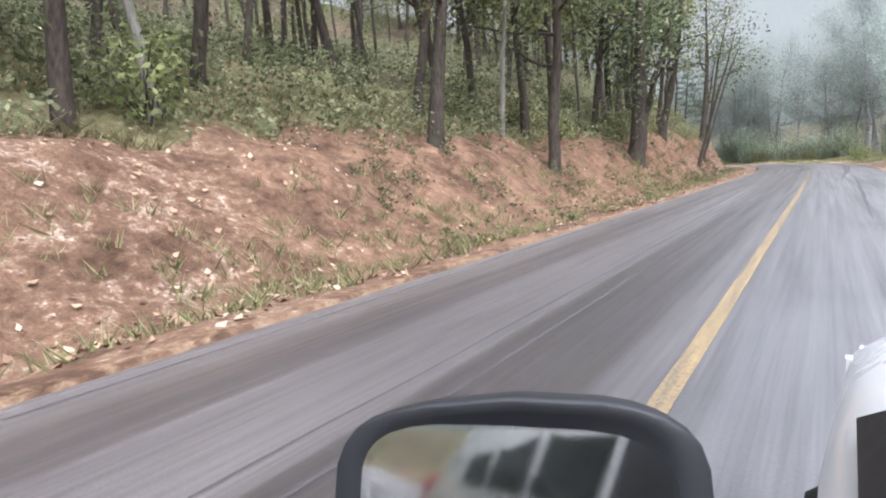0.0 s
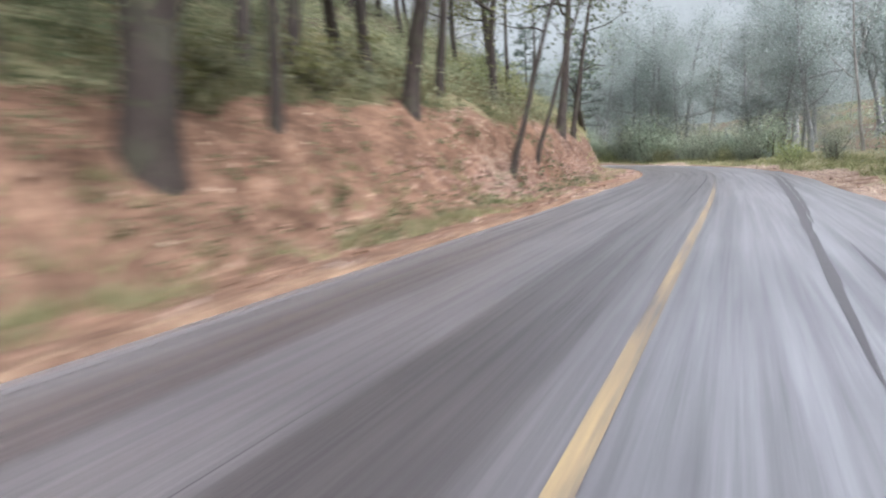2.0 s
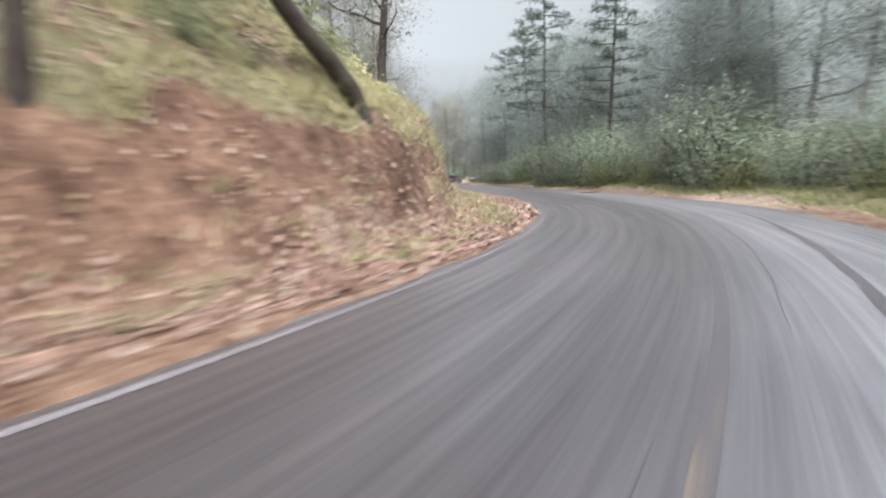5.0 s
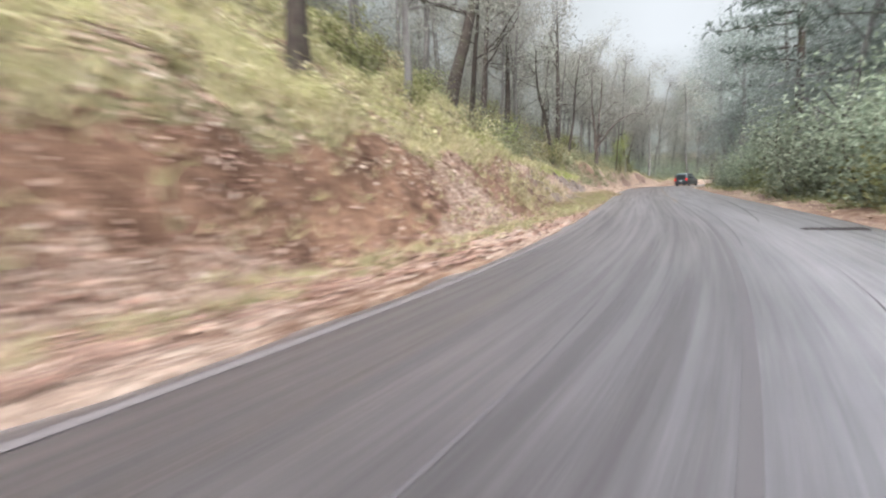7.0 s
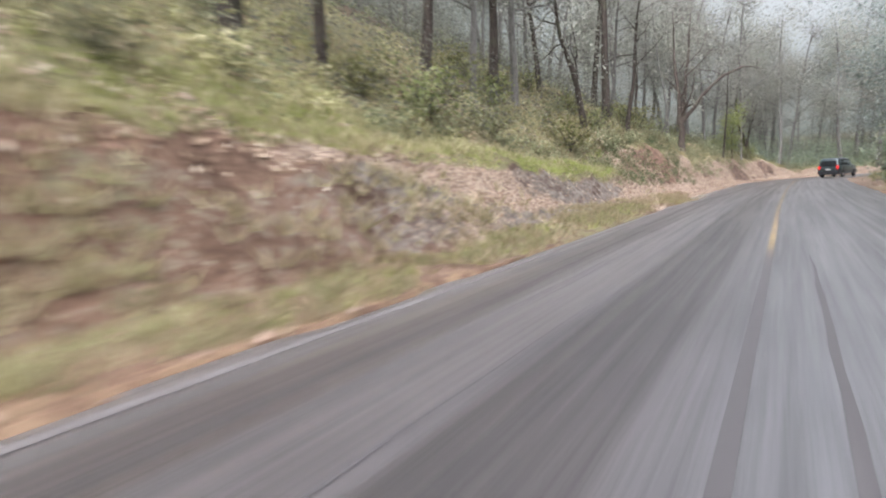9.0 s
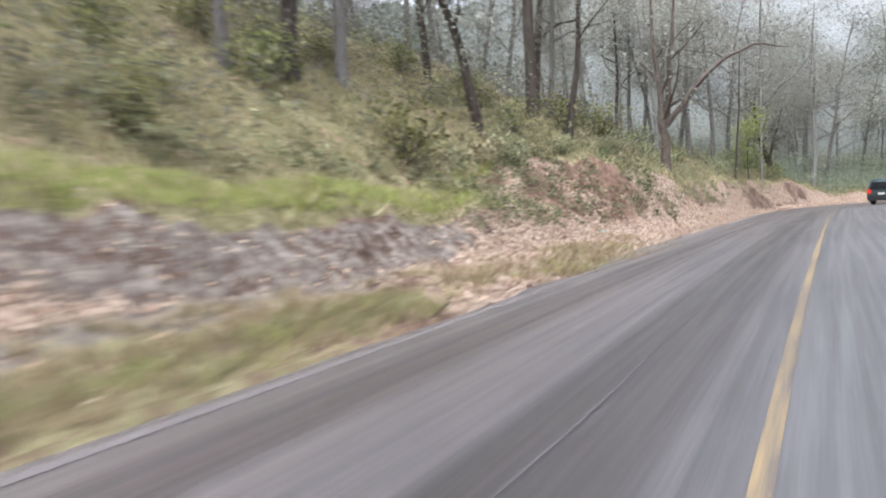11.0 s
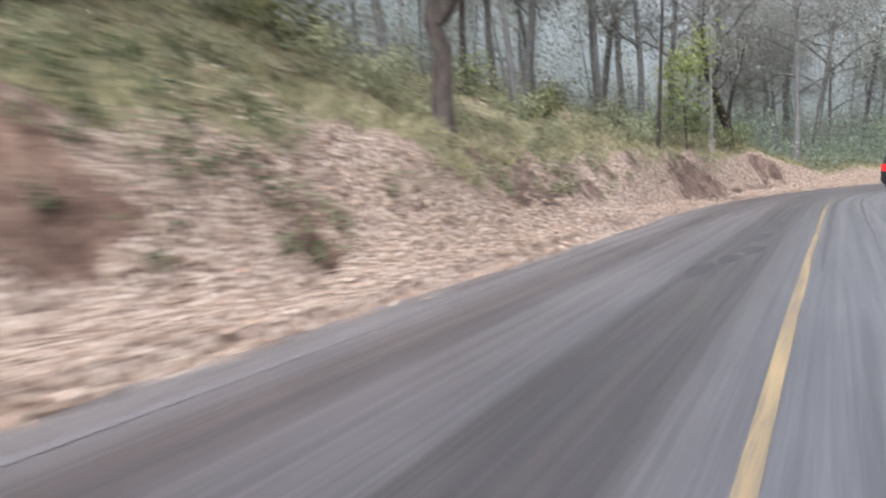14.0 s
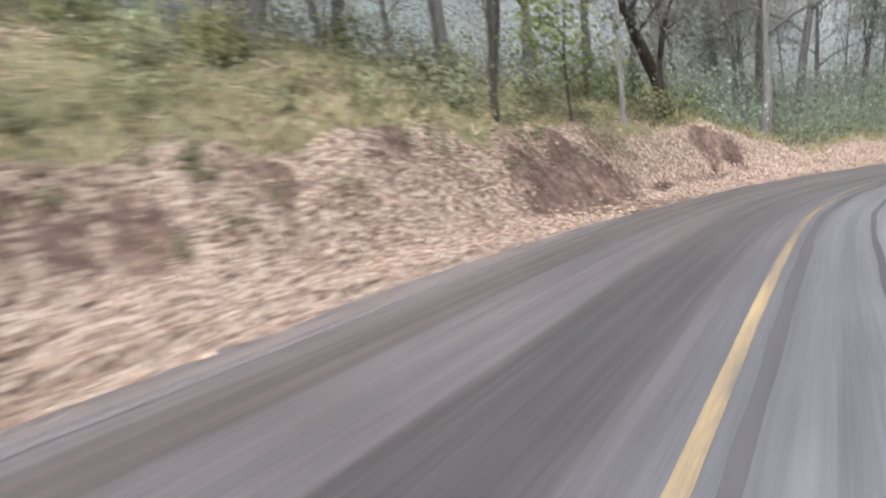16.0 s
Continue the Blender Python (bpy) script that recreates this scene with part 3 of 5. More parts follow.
def make_distance():
    """Wooded ridges far off: a glowing surface with the haze painted into its colour."""
    m = bpy.data.materials.new("hazy_ridge")
    m.use_nodes = True
    n, l = m.node_tree.nodes, m.node_tree.links
    n.remove(n["Principled BSDF"])
    co = coords(n)
    k = n.new("ShaderNodeMapping")
    k.inputs["Scale"].default_value = (0.12, 0.12, 0.03)
    l.new(co, k.inputs["Vector"])
    a = noise_tex(n, l, k.outputs["Vector"], 1.0, 8, 0.7)
    b = noise_tex(n, l, co, 0.02, 3)
    f = calc(n, l, "ADD", calc(n, l, "MULTIPLY", a, 0.65), calc(n, l, "MULTIPLY", b, 0.35))
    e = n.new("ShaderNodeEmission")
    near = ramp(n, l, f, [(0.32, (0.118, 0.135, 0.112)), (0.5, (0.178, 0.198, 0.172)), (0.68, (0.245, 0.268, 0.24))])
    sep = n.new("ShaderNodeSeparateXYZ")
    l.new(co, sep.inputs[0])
    # Painted haze: paler with height, as far as mist allows for the bearing.
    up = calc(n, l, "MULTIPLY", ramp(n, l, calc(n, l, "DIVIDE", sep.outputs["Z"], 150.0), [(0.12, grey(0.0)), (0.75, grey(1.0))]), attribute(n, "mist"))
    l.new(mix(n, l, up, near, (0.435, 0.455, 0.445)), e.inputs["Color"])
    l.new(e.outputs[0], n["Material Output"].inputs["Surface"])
    return m


def backdrop_ridge():
    """A ridge all round at half a kilometre, lower where the road's valley opens."""
    ang = np.linspace(0, 2 * np.pi, 241)
    away = np.abs((ang - radians(133) + np.pi) % (2 * np.pi) - np.pi)
    top = 215 - 30 * np.clip(away / 0.35, 0, 1) + 6 * lumps(ang * 30, ang * 0, 1.0, 71)
    lv = np.linspace(0, 1, 7)
    A, K = np.meshgrid(ang, lv, indexing="ij")
    R = 480 + 60 * K
    Z = -6 + K * (top[:, None] + 6)
    V = np.stack([-35 + R * np.cos(A), 95 + R * np.sin(A), Z], 2).reshape(-1, 3)
    # mist sets how strongly each bearing fades to the painted haze colour.
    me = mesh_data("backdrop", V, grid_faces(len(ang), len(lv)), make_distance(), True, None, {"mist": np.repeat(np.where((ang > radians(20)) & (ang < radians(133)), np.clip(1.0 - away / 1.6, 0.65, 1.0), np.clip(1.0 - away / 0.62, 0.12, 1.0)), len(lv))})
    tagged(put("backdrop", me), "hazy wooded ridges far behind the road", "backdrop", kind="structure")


backdrop_ridge()


# ---- trees ----
def tube(points, radii, sides):
    """A tapered tube through points; returns verts, quads."""
    p = np.asarray(points, float)
    r = np.asarray(radii, float)
    d = np.gradient(p, axis=0)
    d /= np.linalg.norm(d, axis=1)[:, None] + 1e-9
    ref = np.where(np.abs(d[:, 2:3]) > 0.9, np.array([[1.0, 0, 0]]), np.array([[0, 0, 1.0]]))
    u = np.cross(d, ref)
    u /= np.linalg.norm(u, axis=1)[:, None] + 1e-9
    v = np.cross(d, u)
    a = np.linspace(0, 2 * np.pi, sides, endpoint=False)
    ring = u[:, None, :] * np.cos(a)[None, :, None] + v[:, None, :] * np.sin(a)[None, :, None]
    V = (p[:, None, :] + ring * r[:, None, None]).reshape(-1, 3)
    n = len(p)
    i, j = np.meshgrid(np.arange(n - 1), np.arange(sides), indexing="ij")
    i, j = i.ravel(), j.ravel()
    F = np.stack([i * sides + j, i * sides + (j + 1) % sides, (i + 1) * sides + (j + 1) % sides, (i + 1) * sides + j], 1)
    return V, F


def join_arrays(pieces):
    V, F, k = [], [], 0
    for v, f in pieces:
        V.append(v)
        F.append(f + k)
        k += len(v)
    return np.concatenate(V), np.concatenate(F)


def leaves(r, centres, count, spread, size, droop=0.3, heart=None):
    """Folded pointed leaves round the given places; with a heart, faces turn outwards from it."""
    c = centres[r.randint(0, len(centres), count)] + r.normal(0, 1, (count, 3)) * spread
    d = r.normal(0, 1, (count, 3))
    d[:, 2] = d[:, 2] * 0.6 - droop
    d /= np.linalg.norm(d, axis=1)[:, None]
    w = np.cross(d, r.normal(0, 1, (count, 3)))
    w /= np.linalg.norm(w, axis=1)[:, None] + 1e-9
    up = np.cross(d, w)
    s = size * r.uniform(0.6, 1.4, (count, 1))
    a, b = c - d * s * 0.5, c + d * s * 0.5
    m1, m2 = c + w * s * 0.27 + up * s * 0.1, c - w * s * 0.27 + up * s * 0.1
    F = np.arange(count * 4).reshape(-1, 4)
    if heart is None:
        return np.stack([a, m1, b, m2], 1).reshape(-1, 3), F
    out = c - heart
    out = out / (np.linalg.norm(out, axis=1)[:, None] + 1e-9) + [0, 0, 0.9] + r.normal(0, 0.28, (count, 3))
    out /= np.linalg.norm(out, axis=1)[:, None]
    turn = (np.cross(m1 - a, m2 - a) * out).sum(1)[:, None] < 0
    V = np.stack([a, np.where(turn, m2, m1), b, np.where(turn, m1, m2)], 1).reshape(-1, 3)
    return V, F, np.repeat(out, 4, 0)


def bent(r, start, way, length, steps, wander, rise):
    """A wandering line."""
    p, d = [np.array(start, float)], np.array(way, float)
    d /= np.linalg.norm(d)
    for _ in range(steps):
        d = d + r.normal(0, wander, 3) + np.array([0, 0, rise])
        d /= np.linalg.norm(d)
        p.append(p[-1] + d * length / steps)
    return np.array(p)


def tree_meshes(seed, tall, thick, lean=(0, 0), crook=0.05, first=0.35, limbs=9, limb_len=0.33, twigs=4, leaf_count=1300, leaf_size=0.2,
                spread=0.5, bark=None, leaf=None, stems=1, lines=None, upward=0.6):
    """Trunk with limbs and a crown of single leaves, base at the origin."""
    r = np.random.RandomState(seed)
    wood, ends = [], []
    for k in range(len(lines) if lines else stems):
        way = np.array([lean[0], lean[1], 1.0]) + (r.normal(0, 0.14, 3) * [1, 1, 0] if k else 0)
        base = np.array([0, 0, -0.5]) + (np.array([r.uniform(-1, 1), r.uniform(-1, 1), 0]) * thick * 1.2 if k else 0)
        steps = 11
        line = bent(r, base, way, (tall + 0.5) * (1 if k == 0 else r.uniform(0.7, 0.95)), steps, crook, 0.015)
        t = np.linspace(0, 1, steps + 1)
        if lines:
            q = np.array(lines[k], float)
            line = np.stack([np.interp(t, np.linspace(0, 1, len(q)), q[:, a]) for a in range(3)], 1) + r.normal(0, crook, (steps + 1, 3)) * (t > 0.05)[:, None]
        if k == 0 or not lines:
            line[0] = line[0] - [0, 0, 0.9]
        rad = thick * (1 if k == 0 else 0.6) * (0.5 * (1 - t) ** 0.8 + 0.03)
        if k == 0 or not lines:
            rad[0] *= 1.45
            rad[1] *= 1.05
        wood.append(tube(line, rad, 9))
        n = limbs if k == 0 else max(2, limbs // 2)
        for i in range(n):
            q = first + (0.97 - first) * (i + r.uniform(0, 0.7)) / n
            at = np.array([np.interp(q, t, line[:, a]) for a in range(3)])
            ang = r.uniform(0, 6.283)
            out = np.array([np.cos(ang), np.sin(ang), upward * r.uniform(0.4, 1.5)])
            ln = tall * limb_len * r.uniform(0.6, 1.2) * (1.15 - 0.6 * q)
            lr = np.interp(q, t, rad) * r.uniform(0.4, 0.62)
            limb = bent(r, at, out, ln, 6, 0.2, 0.03)
            wood.append(tube(limb, lr * np.linspace(1, 0.18, 7), 5))
            for j in range(twigs):
                e = r.randint(2, 7)
                tw = bent(r, limb[e], r.normal(0, 1, 3) + [0, 0, 0.3], ln * r.uniform(0.25, 0.55), 4, 0.22, 0.02)
                wood.append(tube(tw, max(lr * 0.3, 0.008) * np.linspace(1, 0.2, 5), 3))
                ends += [tw[2], tw[3], tw[4]]
            ends += [limb[5], limb[6]]
        ends.append(line[-1])
    V, F = join_arrays(wood)
    trunk = mesh_data("trunk", V, F, bark, True)
    crown = None
    if leaf_count:
        e = np.array(ends)
        V, F, N = leaves(r, e, leaf_count, spread, leaf_size, 0.3, e.mean(0) - [0, 0, tall * 0.12])
        crown = mesh_data("crown", V, F, leaf, True, normals=N)
    return trunk, crown


def pine_meshes(seed, tall, thick):
    """Tall pine: straight trunk, whorls of drooping boughs with needle tufts."""
    r = np.random.RandomState(seed)
    line = bent(r, (0, 0, -0.5), (0.02, 0.02, 1), tall + 0.5, 10, 0.015, 0.02)
    t = np.linspace(0, 1, 11)
    rad = thick * (0.5 * (1 - t) + 0.04)
    wood, ends = [tube(line, rad, 9)], []
    for i in range(34):
        q = 0.32 + 0.66 * i / 34
        at = np.array([np.interp(q, t, line[:, a]) for a in range(3)])
        ang = i * 2.4 + r.uniform(-0.4, 0.4)
        ln = tall * 0.24 * (1.12 - q) * r.uniform(0.8, 1.3) + 0.5
        b = bent(r, at, (np.cos(ang), np.sin(ang), 0.12), ln, 5, 0.09, -0.01)
        wood.append(tube(b, 0.05 * np.linspace(1, 0.2, 6), 4))
        for j in range(2, 6):
            side = b[j] + r.normal(0, 0.3, (3, 3)) * [1, 1, 0.4]
            ends += [b[j], *side]
    V, F = join_arrays(wood)
    trunk = mesh_data("trunk", V, F, OAK_BARK, True)
    e = np.array(ends)
    n = 3400
    c = e[r.randint(0, len(e), n)]
    d = r.normal(0, 1, (n, 3))
    d[:, 2] += 0.25
    d /= np.linalg.norm(d, axis=1)[:, None]
    w = np.cross(d, r.normal(0, 1, (n, 3)))
    w /= np.linalg.norm(w, axis=1)[:, None]
    ln = r.uniform(0.25, 0.5, (n, 1))
    V = np.stack([c - w * 0.018, c + w * 0.018, c + d * ln + w * 0.03, c + d * ln - w * 0.03], 1).reshape(-1, 3)
    return trunk, mesh_data("crown", V, np.arange(4 * n).reshape(-1, 4), NEEDLE)


def tree_thing(name, meshes, m, label, group=""):
    root = new(name)
    root.empty_display_size = 0.3
    put("trunk", meshes[0], root)
    if meshes[1] is not None:
        put("crown", meshes[1], root)
    root.matrix_basis = m
    return tagged(root, label, "tree", group)


def stand(x, y, turn=0.0, size=1.0, sink=0.0):
    return pose(x, y, ground_z(x, y) - sink, 0, 0, turn) @ Matrix.Scale(size, 4)


# single trees on the cut bank, placed one by one; lean is in the world's x, y
SINGLE = [
    (-9.1, 32.7, 1.3, "oak_tree", dict(seed=1, tall=12, leaf_count=3000, limb_len=0.4, thick=0.95, crook=0.04, bark=OAK_BARK, leaf=OAK_LEAF, first=0.35,
                                       lines=[[(-0.1, 0, -0.5), (0.1, 0, 1.6), (0.2, 0.1, 5), (0.1, 0.3, 9), (0.2, 0.2, 12)], [(0.1, 0, 1.3), (0.45, 0.2, 2.5), (0.9, 0.45, 4.3), (1.6, 0.9, 7.5)]]), "thick dark double-stemmed oak on the leaf-strewn bank"),
    (-10.2, 43.0, 3.0, "oak_tree", dict(seed=2, tall=12, leaf_count=3000, limb_len=0.4, thick=0.55, lean=(0.16, 0.0), bark=OAK_BARK, leaf=OAK_LEAF), "dark oak leaning over the bank towards the road"),
    (-9.0, 48.1, 1.1, "slender_tree", dict(seed=3, tall=10, thick=0.26, lean=(0.28, 0.06), bark=OAK_BARK, leaf=OAK_LEAF, leaf_count=500, first=0.5, limbs=6), "thin dark tree leaning far over the bank's foot"),
    (-9.3, 52.1, 1.3, "slender_tree", dict(seed=4, tall=10, thick=0.2, lean=(0.24, 0.1), bark=OAK_BARK, leaf=OAK_LEAF, leaf_count=450, first=0.5, limbs=6), "thin leaning tree beside the road cut"),
    (-11.3, 62.9, 2.8, "oak_tree", dict(seed=5, tall=14, thick=0.55, lean=(0.11, 0.04), crook=0.03, first=0.45, bark=OAK_BARK, leaf=OAK_LEAF), "straight grey-brown oak on the bank's brow"),
    (-11.3, 65.6, 1.9, "slender_tree", dict(seed=6, tall=13, thick=0.34, lean=(0.16, 0.05), crook=0.03, first=0.5, bark=OAK_BARK, leaf=OAK_LEAF, leaf_count=700), "slim brown tree at the edge of the cut"),
    (-12.2, 72.8, 2.1, "oak_tree", dict(seed=7, tall=10, thick=0.45, crook=0.05, lines=[[(0, 0, -0.5), (0.05, -1.4, 1.1), (0.1, -3.0, 2.4), (0.3, -2.9, 4.0), (0.7, -2.6, 6.5), (0.9, -2.2, 10)]], bark=OAK_BARK, leaf=OAK_LEAF, leaf_count=700), "crooked dark tree bent over the bank"),
    (-8.9, 21.6, 1.25, "oak_tree", dict(seed=8, tall=12, leaf_count=3000, limb_len=0.4, thick=0.45, lean=(0.05, 0.0), bark=OAK_BARK, leaf=OAK_LEAF), "dark oak rooted low in the red bank"),
    (-11.6, 24.3, 2.87, "oak_tree", dict(seed=9, tall=12, leaf_count=3000, limb_len=0.4, thick=0.4, bark=OAK_BARK, leaf=OAK_LEAF), "dark oak on the brow of the bank"),
    (-10.6, 15.5, 1.6, "oak_tree", dict(seed=10, tall=12, leaf_count=3000, limb_len=0.4, thick=0.5, bark=OAK_BARK, leaf=LIME_LEAF), "oak with yellow-green leaves on the bank"),
    (-9.8, 36.2, 1.5, "slender_tree", dict(seed=11, tall=11, thick=0.3, lean=(0.1, 0), bark=OAK_BARK, leaf=OAK_LEAF, leaf_count=600), "slim dark tree on the bank beside a thick oak"),
    (-26.2, 89.5, 4.6, "oak_tree", dict(seed=12, tall=13, thick=0.6, lean=(0.06, 0.02), bark=OAK_BARK, leaf=GREY_LEAF), "thick brown oak above the grassy bank"),
    (-40.5, 100.3, 5.6, "oak_tree", dict(seed=13, tall=14, thick=0.75, lean=(0.13, 0.14), bark=OAK_BARK, leaf=GREY_LEAF), "thick dark oak leaning over the slope"),
    (-42.5, 102.9, 5.0, "slender_tree", dict(seed=14, tall=11, thick=0.35, lean=(0.1, 0.12), bark=OAK_BARK, leaf=GREY_LEAF), "slim tree beside a leaning oak"),
    (-49.9, 107.2, 6.0, "oak_tree", dict(seed=15, tall=12, thick=0.5, lean=(0.06, 0.1), bark=OAK_BARK, leaf=GREY_LEAF), "brown oak high on the wooded slope"),
    (-54.5, 117.8, 3.9, "oak_tree", dict(seed=16, tall=10, thick=0.36, lean=(0.05, 0.08), crook=0.1, bark=OAK_BARK, leaf=GREY_LEAF, first=0.28), "crooked dark oak with a low side limb"),
    (-58.0, 120.3, 4.8, "oak_tree", dict(seed=17, tall=14, thick=0.5, crook=0.02, first=0.5, bark=OAK_BARK, leaf=GREY_LEAF), "straight brown oak trunk on the slope"),
    (-63.0, 123.3, 5.9, "oak_tree", dict(seed=18, tall=13, thick=0.45, crook=0.03, first=0.45, bark=OAK_BARK, leaf=GREY_LEAF), "straight brown oak behind the bank's brow"),
    (-58.2, 122.3, 4.2, "slender_tree", dict(seed=19, tall=11, thick=0.28, lean=(0.08, 0.18), bark=OAK_BARK, leaf=GREY_LEAF, leaf_count=500), "slim dark tree leaning out over the bank"),
    (-58.4, 116.8, 6.6, "slender_tree", dict(seed=20, tall=11, thick=0.32, bark=OAK_BARK, leaf=GREY_LEAF, leaf_count=600), "slim tree high on the leafy slope"),
    (-52.2, 111.8, 5.5, "oak_tree", dict(seed=21, tall=13, thick=0.5, lean=(0.03, 0.05), bark=OAK_BARK, leaf=GREY_LEAF), "brown oak among shrubs on the slope"),
    (-62.4, 128.7, 2.7, "bare_tree", dict(seed=22, tall=11, thick=0.5, crook=0.05, first=0.35, limbs=8, limb_len=0.3, twigs=6, bark=BROWN_BARK, leaf=GREY_LEAF, leaf_count=700, upward=1.3,
                                          lines=[[(0, 0, -0.5), (0, 0, 1.5), (-0.1, 0, 3.2), (-0.3, -0.2, 6), (-0.4, -0.3, 10)], [(0, 0, 2.2), (0.1, 0.3, 4.5), (0.1, 0.5, 7.5), (0.2, 0.7, 10)],
                                                 [(0, 0.1, 2.3), (0.4, 1.0, 3.6), (1.0, 2.4, 5.2), (1.5, 4.0, 5.9), (2.0, 5.6, 5.5)]]), "brown-grey tree forking into nearly bare limbs"),
    (-70.9, 139.4, 2.5, "slender_tree", dict(seed=23, tall=9, thick=0.17, lean=(0.06, 0.0), crook=0.03, bark=OAK_BARK, leaf=GREY_LEAF, leaf_count=250, first=0.5, limbs=5), "thin dark tree above the low bank"),
    (-73.2, 142.0, 1.6, "sapling", dict(seed=24, tall=4.6, thick=0.08, crook=0.04, first=0.3, limbs=11, leaf_count=1700, leaf_size=0.16, spread=0.36, bark=OAK_BARK, leaf=BRIGHT_LEAF), "young tree with bright yellow-green leaves"),
    (-74.1, 144.9, 2.3, "slender_tree", dict(seed=25, tall=11, thick=0.16, crook=0.015, first=0.6, limbs=5, bark=PALE_BARK, leaf=GREY_LEAF, leaf_count=250), "pole-thin pale tree at the roadside"),
    (-76.8, 148.3, 2.6, "oak_tree", dict(seed=26, tall=8, thick=0.5, crook=0.12, bark=OAK_BARK, leaf=GREY_LEAF, stems=2), "thick dark gnarled tree on the bank's end"),
    (-74.0, 132.5, 5.5, "slender_tree", dict(seed=27, tall=11, thick=0.3, bark=OAK_BARK, leaf=GREY_LEAF, leaf_count=500), "slim dark trunk on the wooded hillside"),
]
TREE_SPOTS = []
for x, y, z, name, spec, label in SINGLE:
    s_here, lat_here = along([x], [y])
    step_back = next((k for k in np.arange(0, 1.6, 0.1) if height(s_here, lat_here - k)[0] > z - 0.15), 0.8)
    x, y = (float(q[0]) for q in plan(s_here, lat_here - step_back))
    TREE_SPOTS.append((x, y))
    tree_thing(name, tree_meshes(**spec), stand(x, y), label, "trees on the bank")

# woods: a few grown forms of each kind, set out over the slopes
FORMS = {
    "hill": [("oak_tree", tree_meshes(101, 12, 0.4, leaf_count=2600, bark=OAK_BARK, leaf=OAK_LEAF), "oak with olive green leaves on the hillside"),
             ("oak_tree", tree_meshes(102, 11, 0.35, lean=(0.08, 0.05), leaf_count=2600, bark=OAK_BARK, leaf=LIME_LEAF, leaf_size=0.22), "oak with yellow-green leaves on the hillside"),
             ("slender_tree", tree_meshes(103, 12, 0.24, first=0.5, limbs=7, leaf_count=800, bark=OAK_BARK, leaf=OAK_LEAF), "slim dark tree in the hillside woods"),
             ("slender_tree", tree_meshes(104, 10, 0.18, first=0.4, limbs=7, leaf_count=700, bark=PALE_BARK, leaf=LIME_LEAF), "slim pale tree in the hillside woods")],
    "dry": [("slender_tree", tree_meshes(111, 11, 0.22, first=0.35, limbs=8, leaf_count=5200, leaf_size=0.12, spread=0.55, bark=DRY_BARK, leaf=GREY_LEAF), "slim grey tree with withered leaves"),
            ("bare_tree", tree_meshes(112, 11, 0.3, first=0.3, limbs=11, limb_len=0.4, twigs=6, leaf_count=3600, leaf_size=0.11, spread=0.42, bark=DRY_BARK, leaf=GREY_LEAF, upward=1.2), "nearly bare grey tree with thin upright limbs"),
            ("slender_tree", tree_meshes(113, 9, 0.13, first=0.3, limbs=8, leaf_count=3600, leaf_size=0.115, spread=0.5, bark=DRY_BARK, leaf=GREY_LEAF), "pale pole-thin tree in dry woods"),
            ("oak_tree", tree_meshes(114, 12, 0.36, leaf_count=7500, leaf_size=0.13, spread=0.6, bark=DRY_BARK, leaf=GREY_LEAF), "oak with thin grey-green leaves in dry woods")],
    "dark": [("broadleaf_tree", tree_meshes(121, 14, 0.45, first=0.22, limbs=14, limb_len=0.36, twigs=5, leaf_count=11500, leaf_size=0.145, spread=0.6, bark=GREY_BARK, leaf=HAZE_LEAF), "dense haze-pale green tree in the roadside woods"),
             ("broadleaf_tree", tree_meshes(122, 12, 0.4, first=0.18, limbs=14, limb_len=0.4, twigs=5, leaf_count=11500, leaf_size=0.145, spread=0.6, lean=(0.06, 0.05), bark=GREY_BARK, leaf=HAZE_LEAF), "spreading haze-pale green tree in the roadside woods"),
             ("broadleaf_tree", tree_meshes(123, 16, 0.5, first=0.28, limbs=14, limb_len=0.3, twigs=5, leaf_count=11500, leaf_size=0.15, spread=0.65, bark=GREY_BARK, leaf=HAZE_LEAF), "tall haze-pale green tree in the roadside woods"),
             ("slender_tree", tree_meshes(124, 12, 0.2, first=0.35, limbs=9, leaf_count=900, bark=PALE_BARK, leaf=HAZE_LEAF), "slim pale trunk in the roadside woods"),
             ("pine_tree", pine_meshes(125, 17, 0.45), "tall dark green pine")],
}


def woods(form_key, s_range, lat_range, count, gap, seed, weights=None, scale=(0.8, 1.25), group="woods"):
    """Trees of some forms at uneven places, none too near another."""
    r = np.random.RandomState(seed)
    forms, done, tries = FORMS[form_key], 0, 0
    first = FORMS.setdefault(form_key + "_made", {})
    while done < count and tries < count * 30:
        tries += 1
        s, lat = r.uniform(*s_range), r.uniform(*lat_range)
        x, y = (float(q) for q in plan(s, lat))
        s2, lat2 = along([x], [y])
        if abs(lat2[0]) < min(abs(lat_range[0]), abs(lat_range[1])) - 0.5:
            continue
        if any((x - a) ** 2 + (y - b) ** 2 < gap * gap for a, b in TREE_SPOTS):
            continue
        TREE_SPOTS.append((x, y))
        i = r.choice(len(forms), p=weights)
        name, meshes, label = forms[i]
        m = pose(x, y, float(height(s2, lat2)[0]) - 0.1, r.normal(0, 3), r.normal(0, 3), r.uniform(0, 360)) @ Matrix.Scale(r.uniform(*scale), 4)
        if i in first:
            ob = copy_thing(first[i], m)
            ob.matrix_basis = m
        else:
            first[i] = tree_thing(name, meshes, m, label, group)
        done += 1


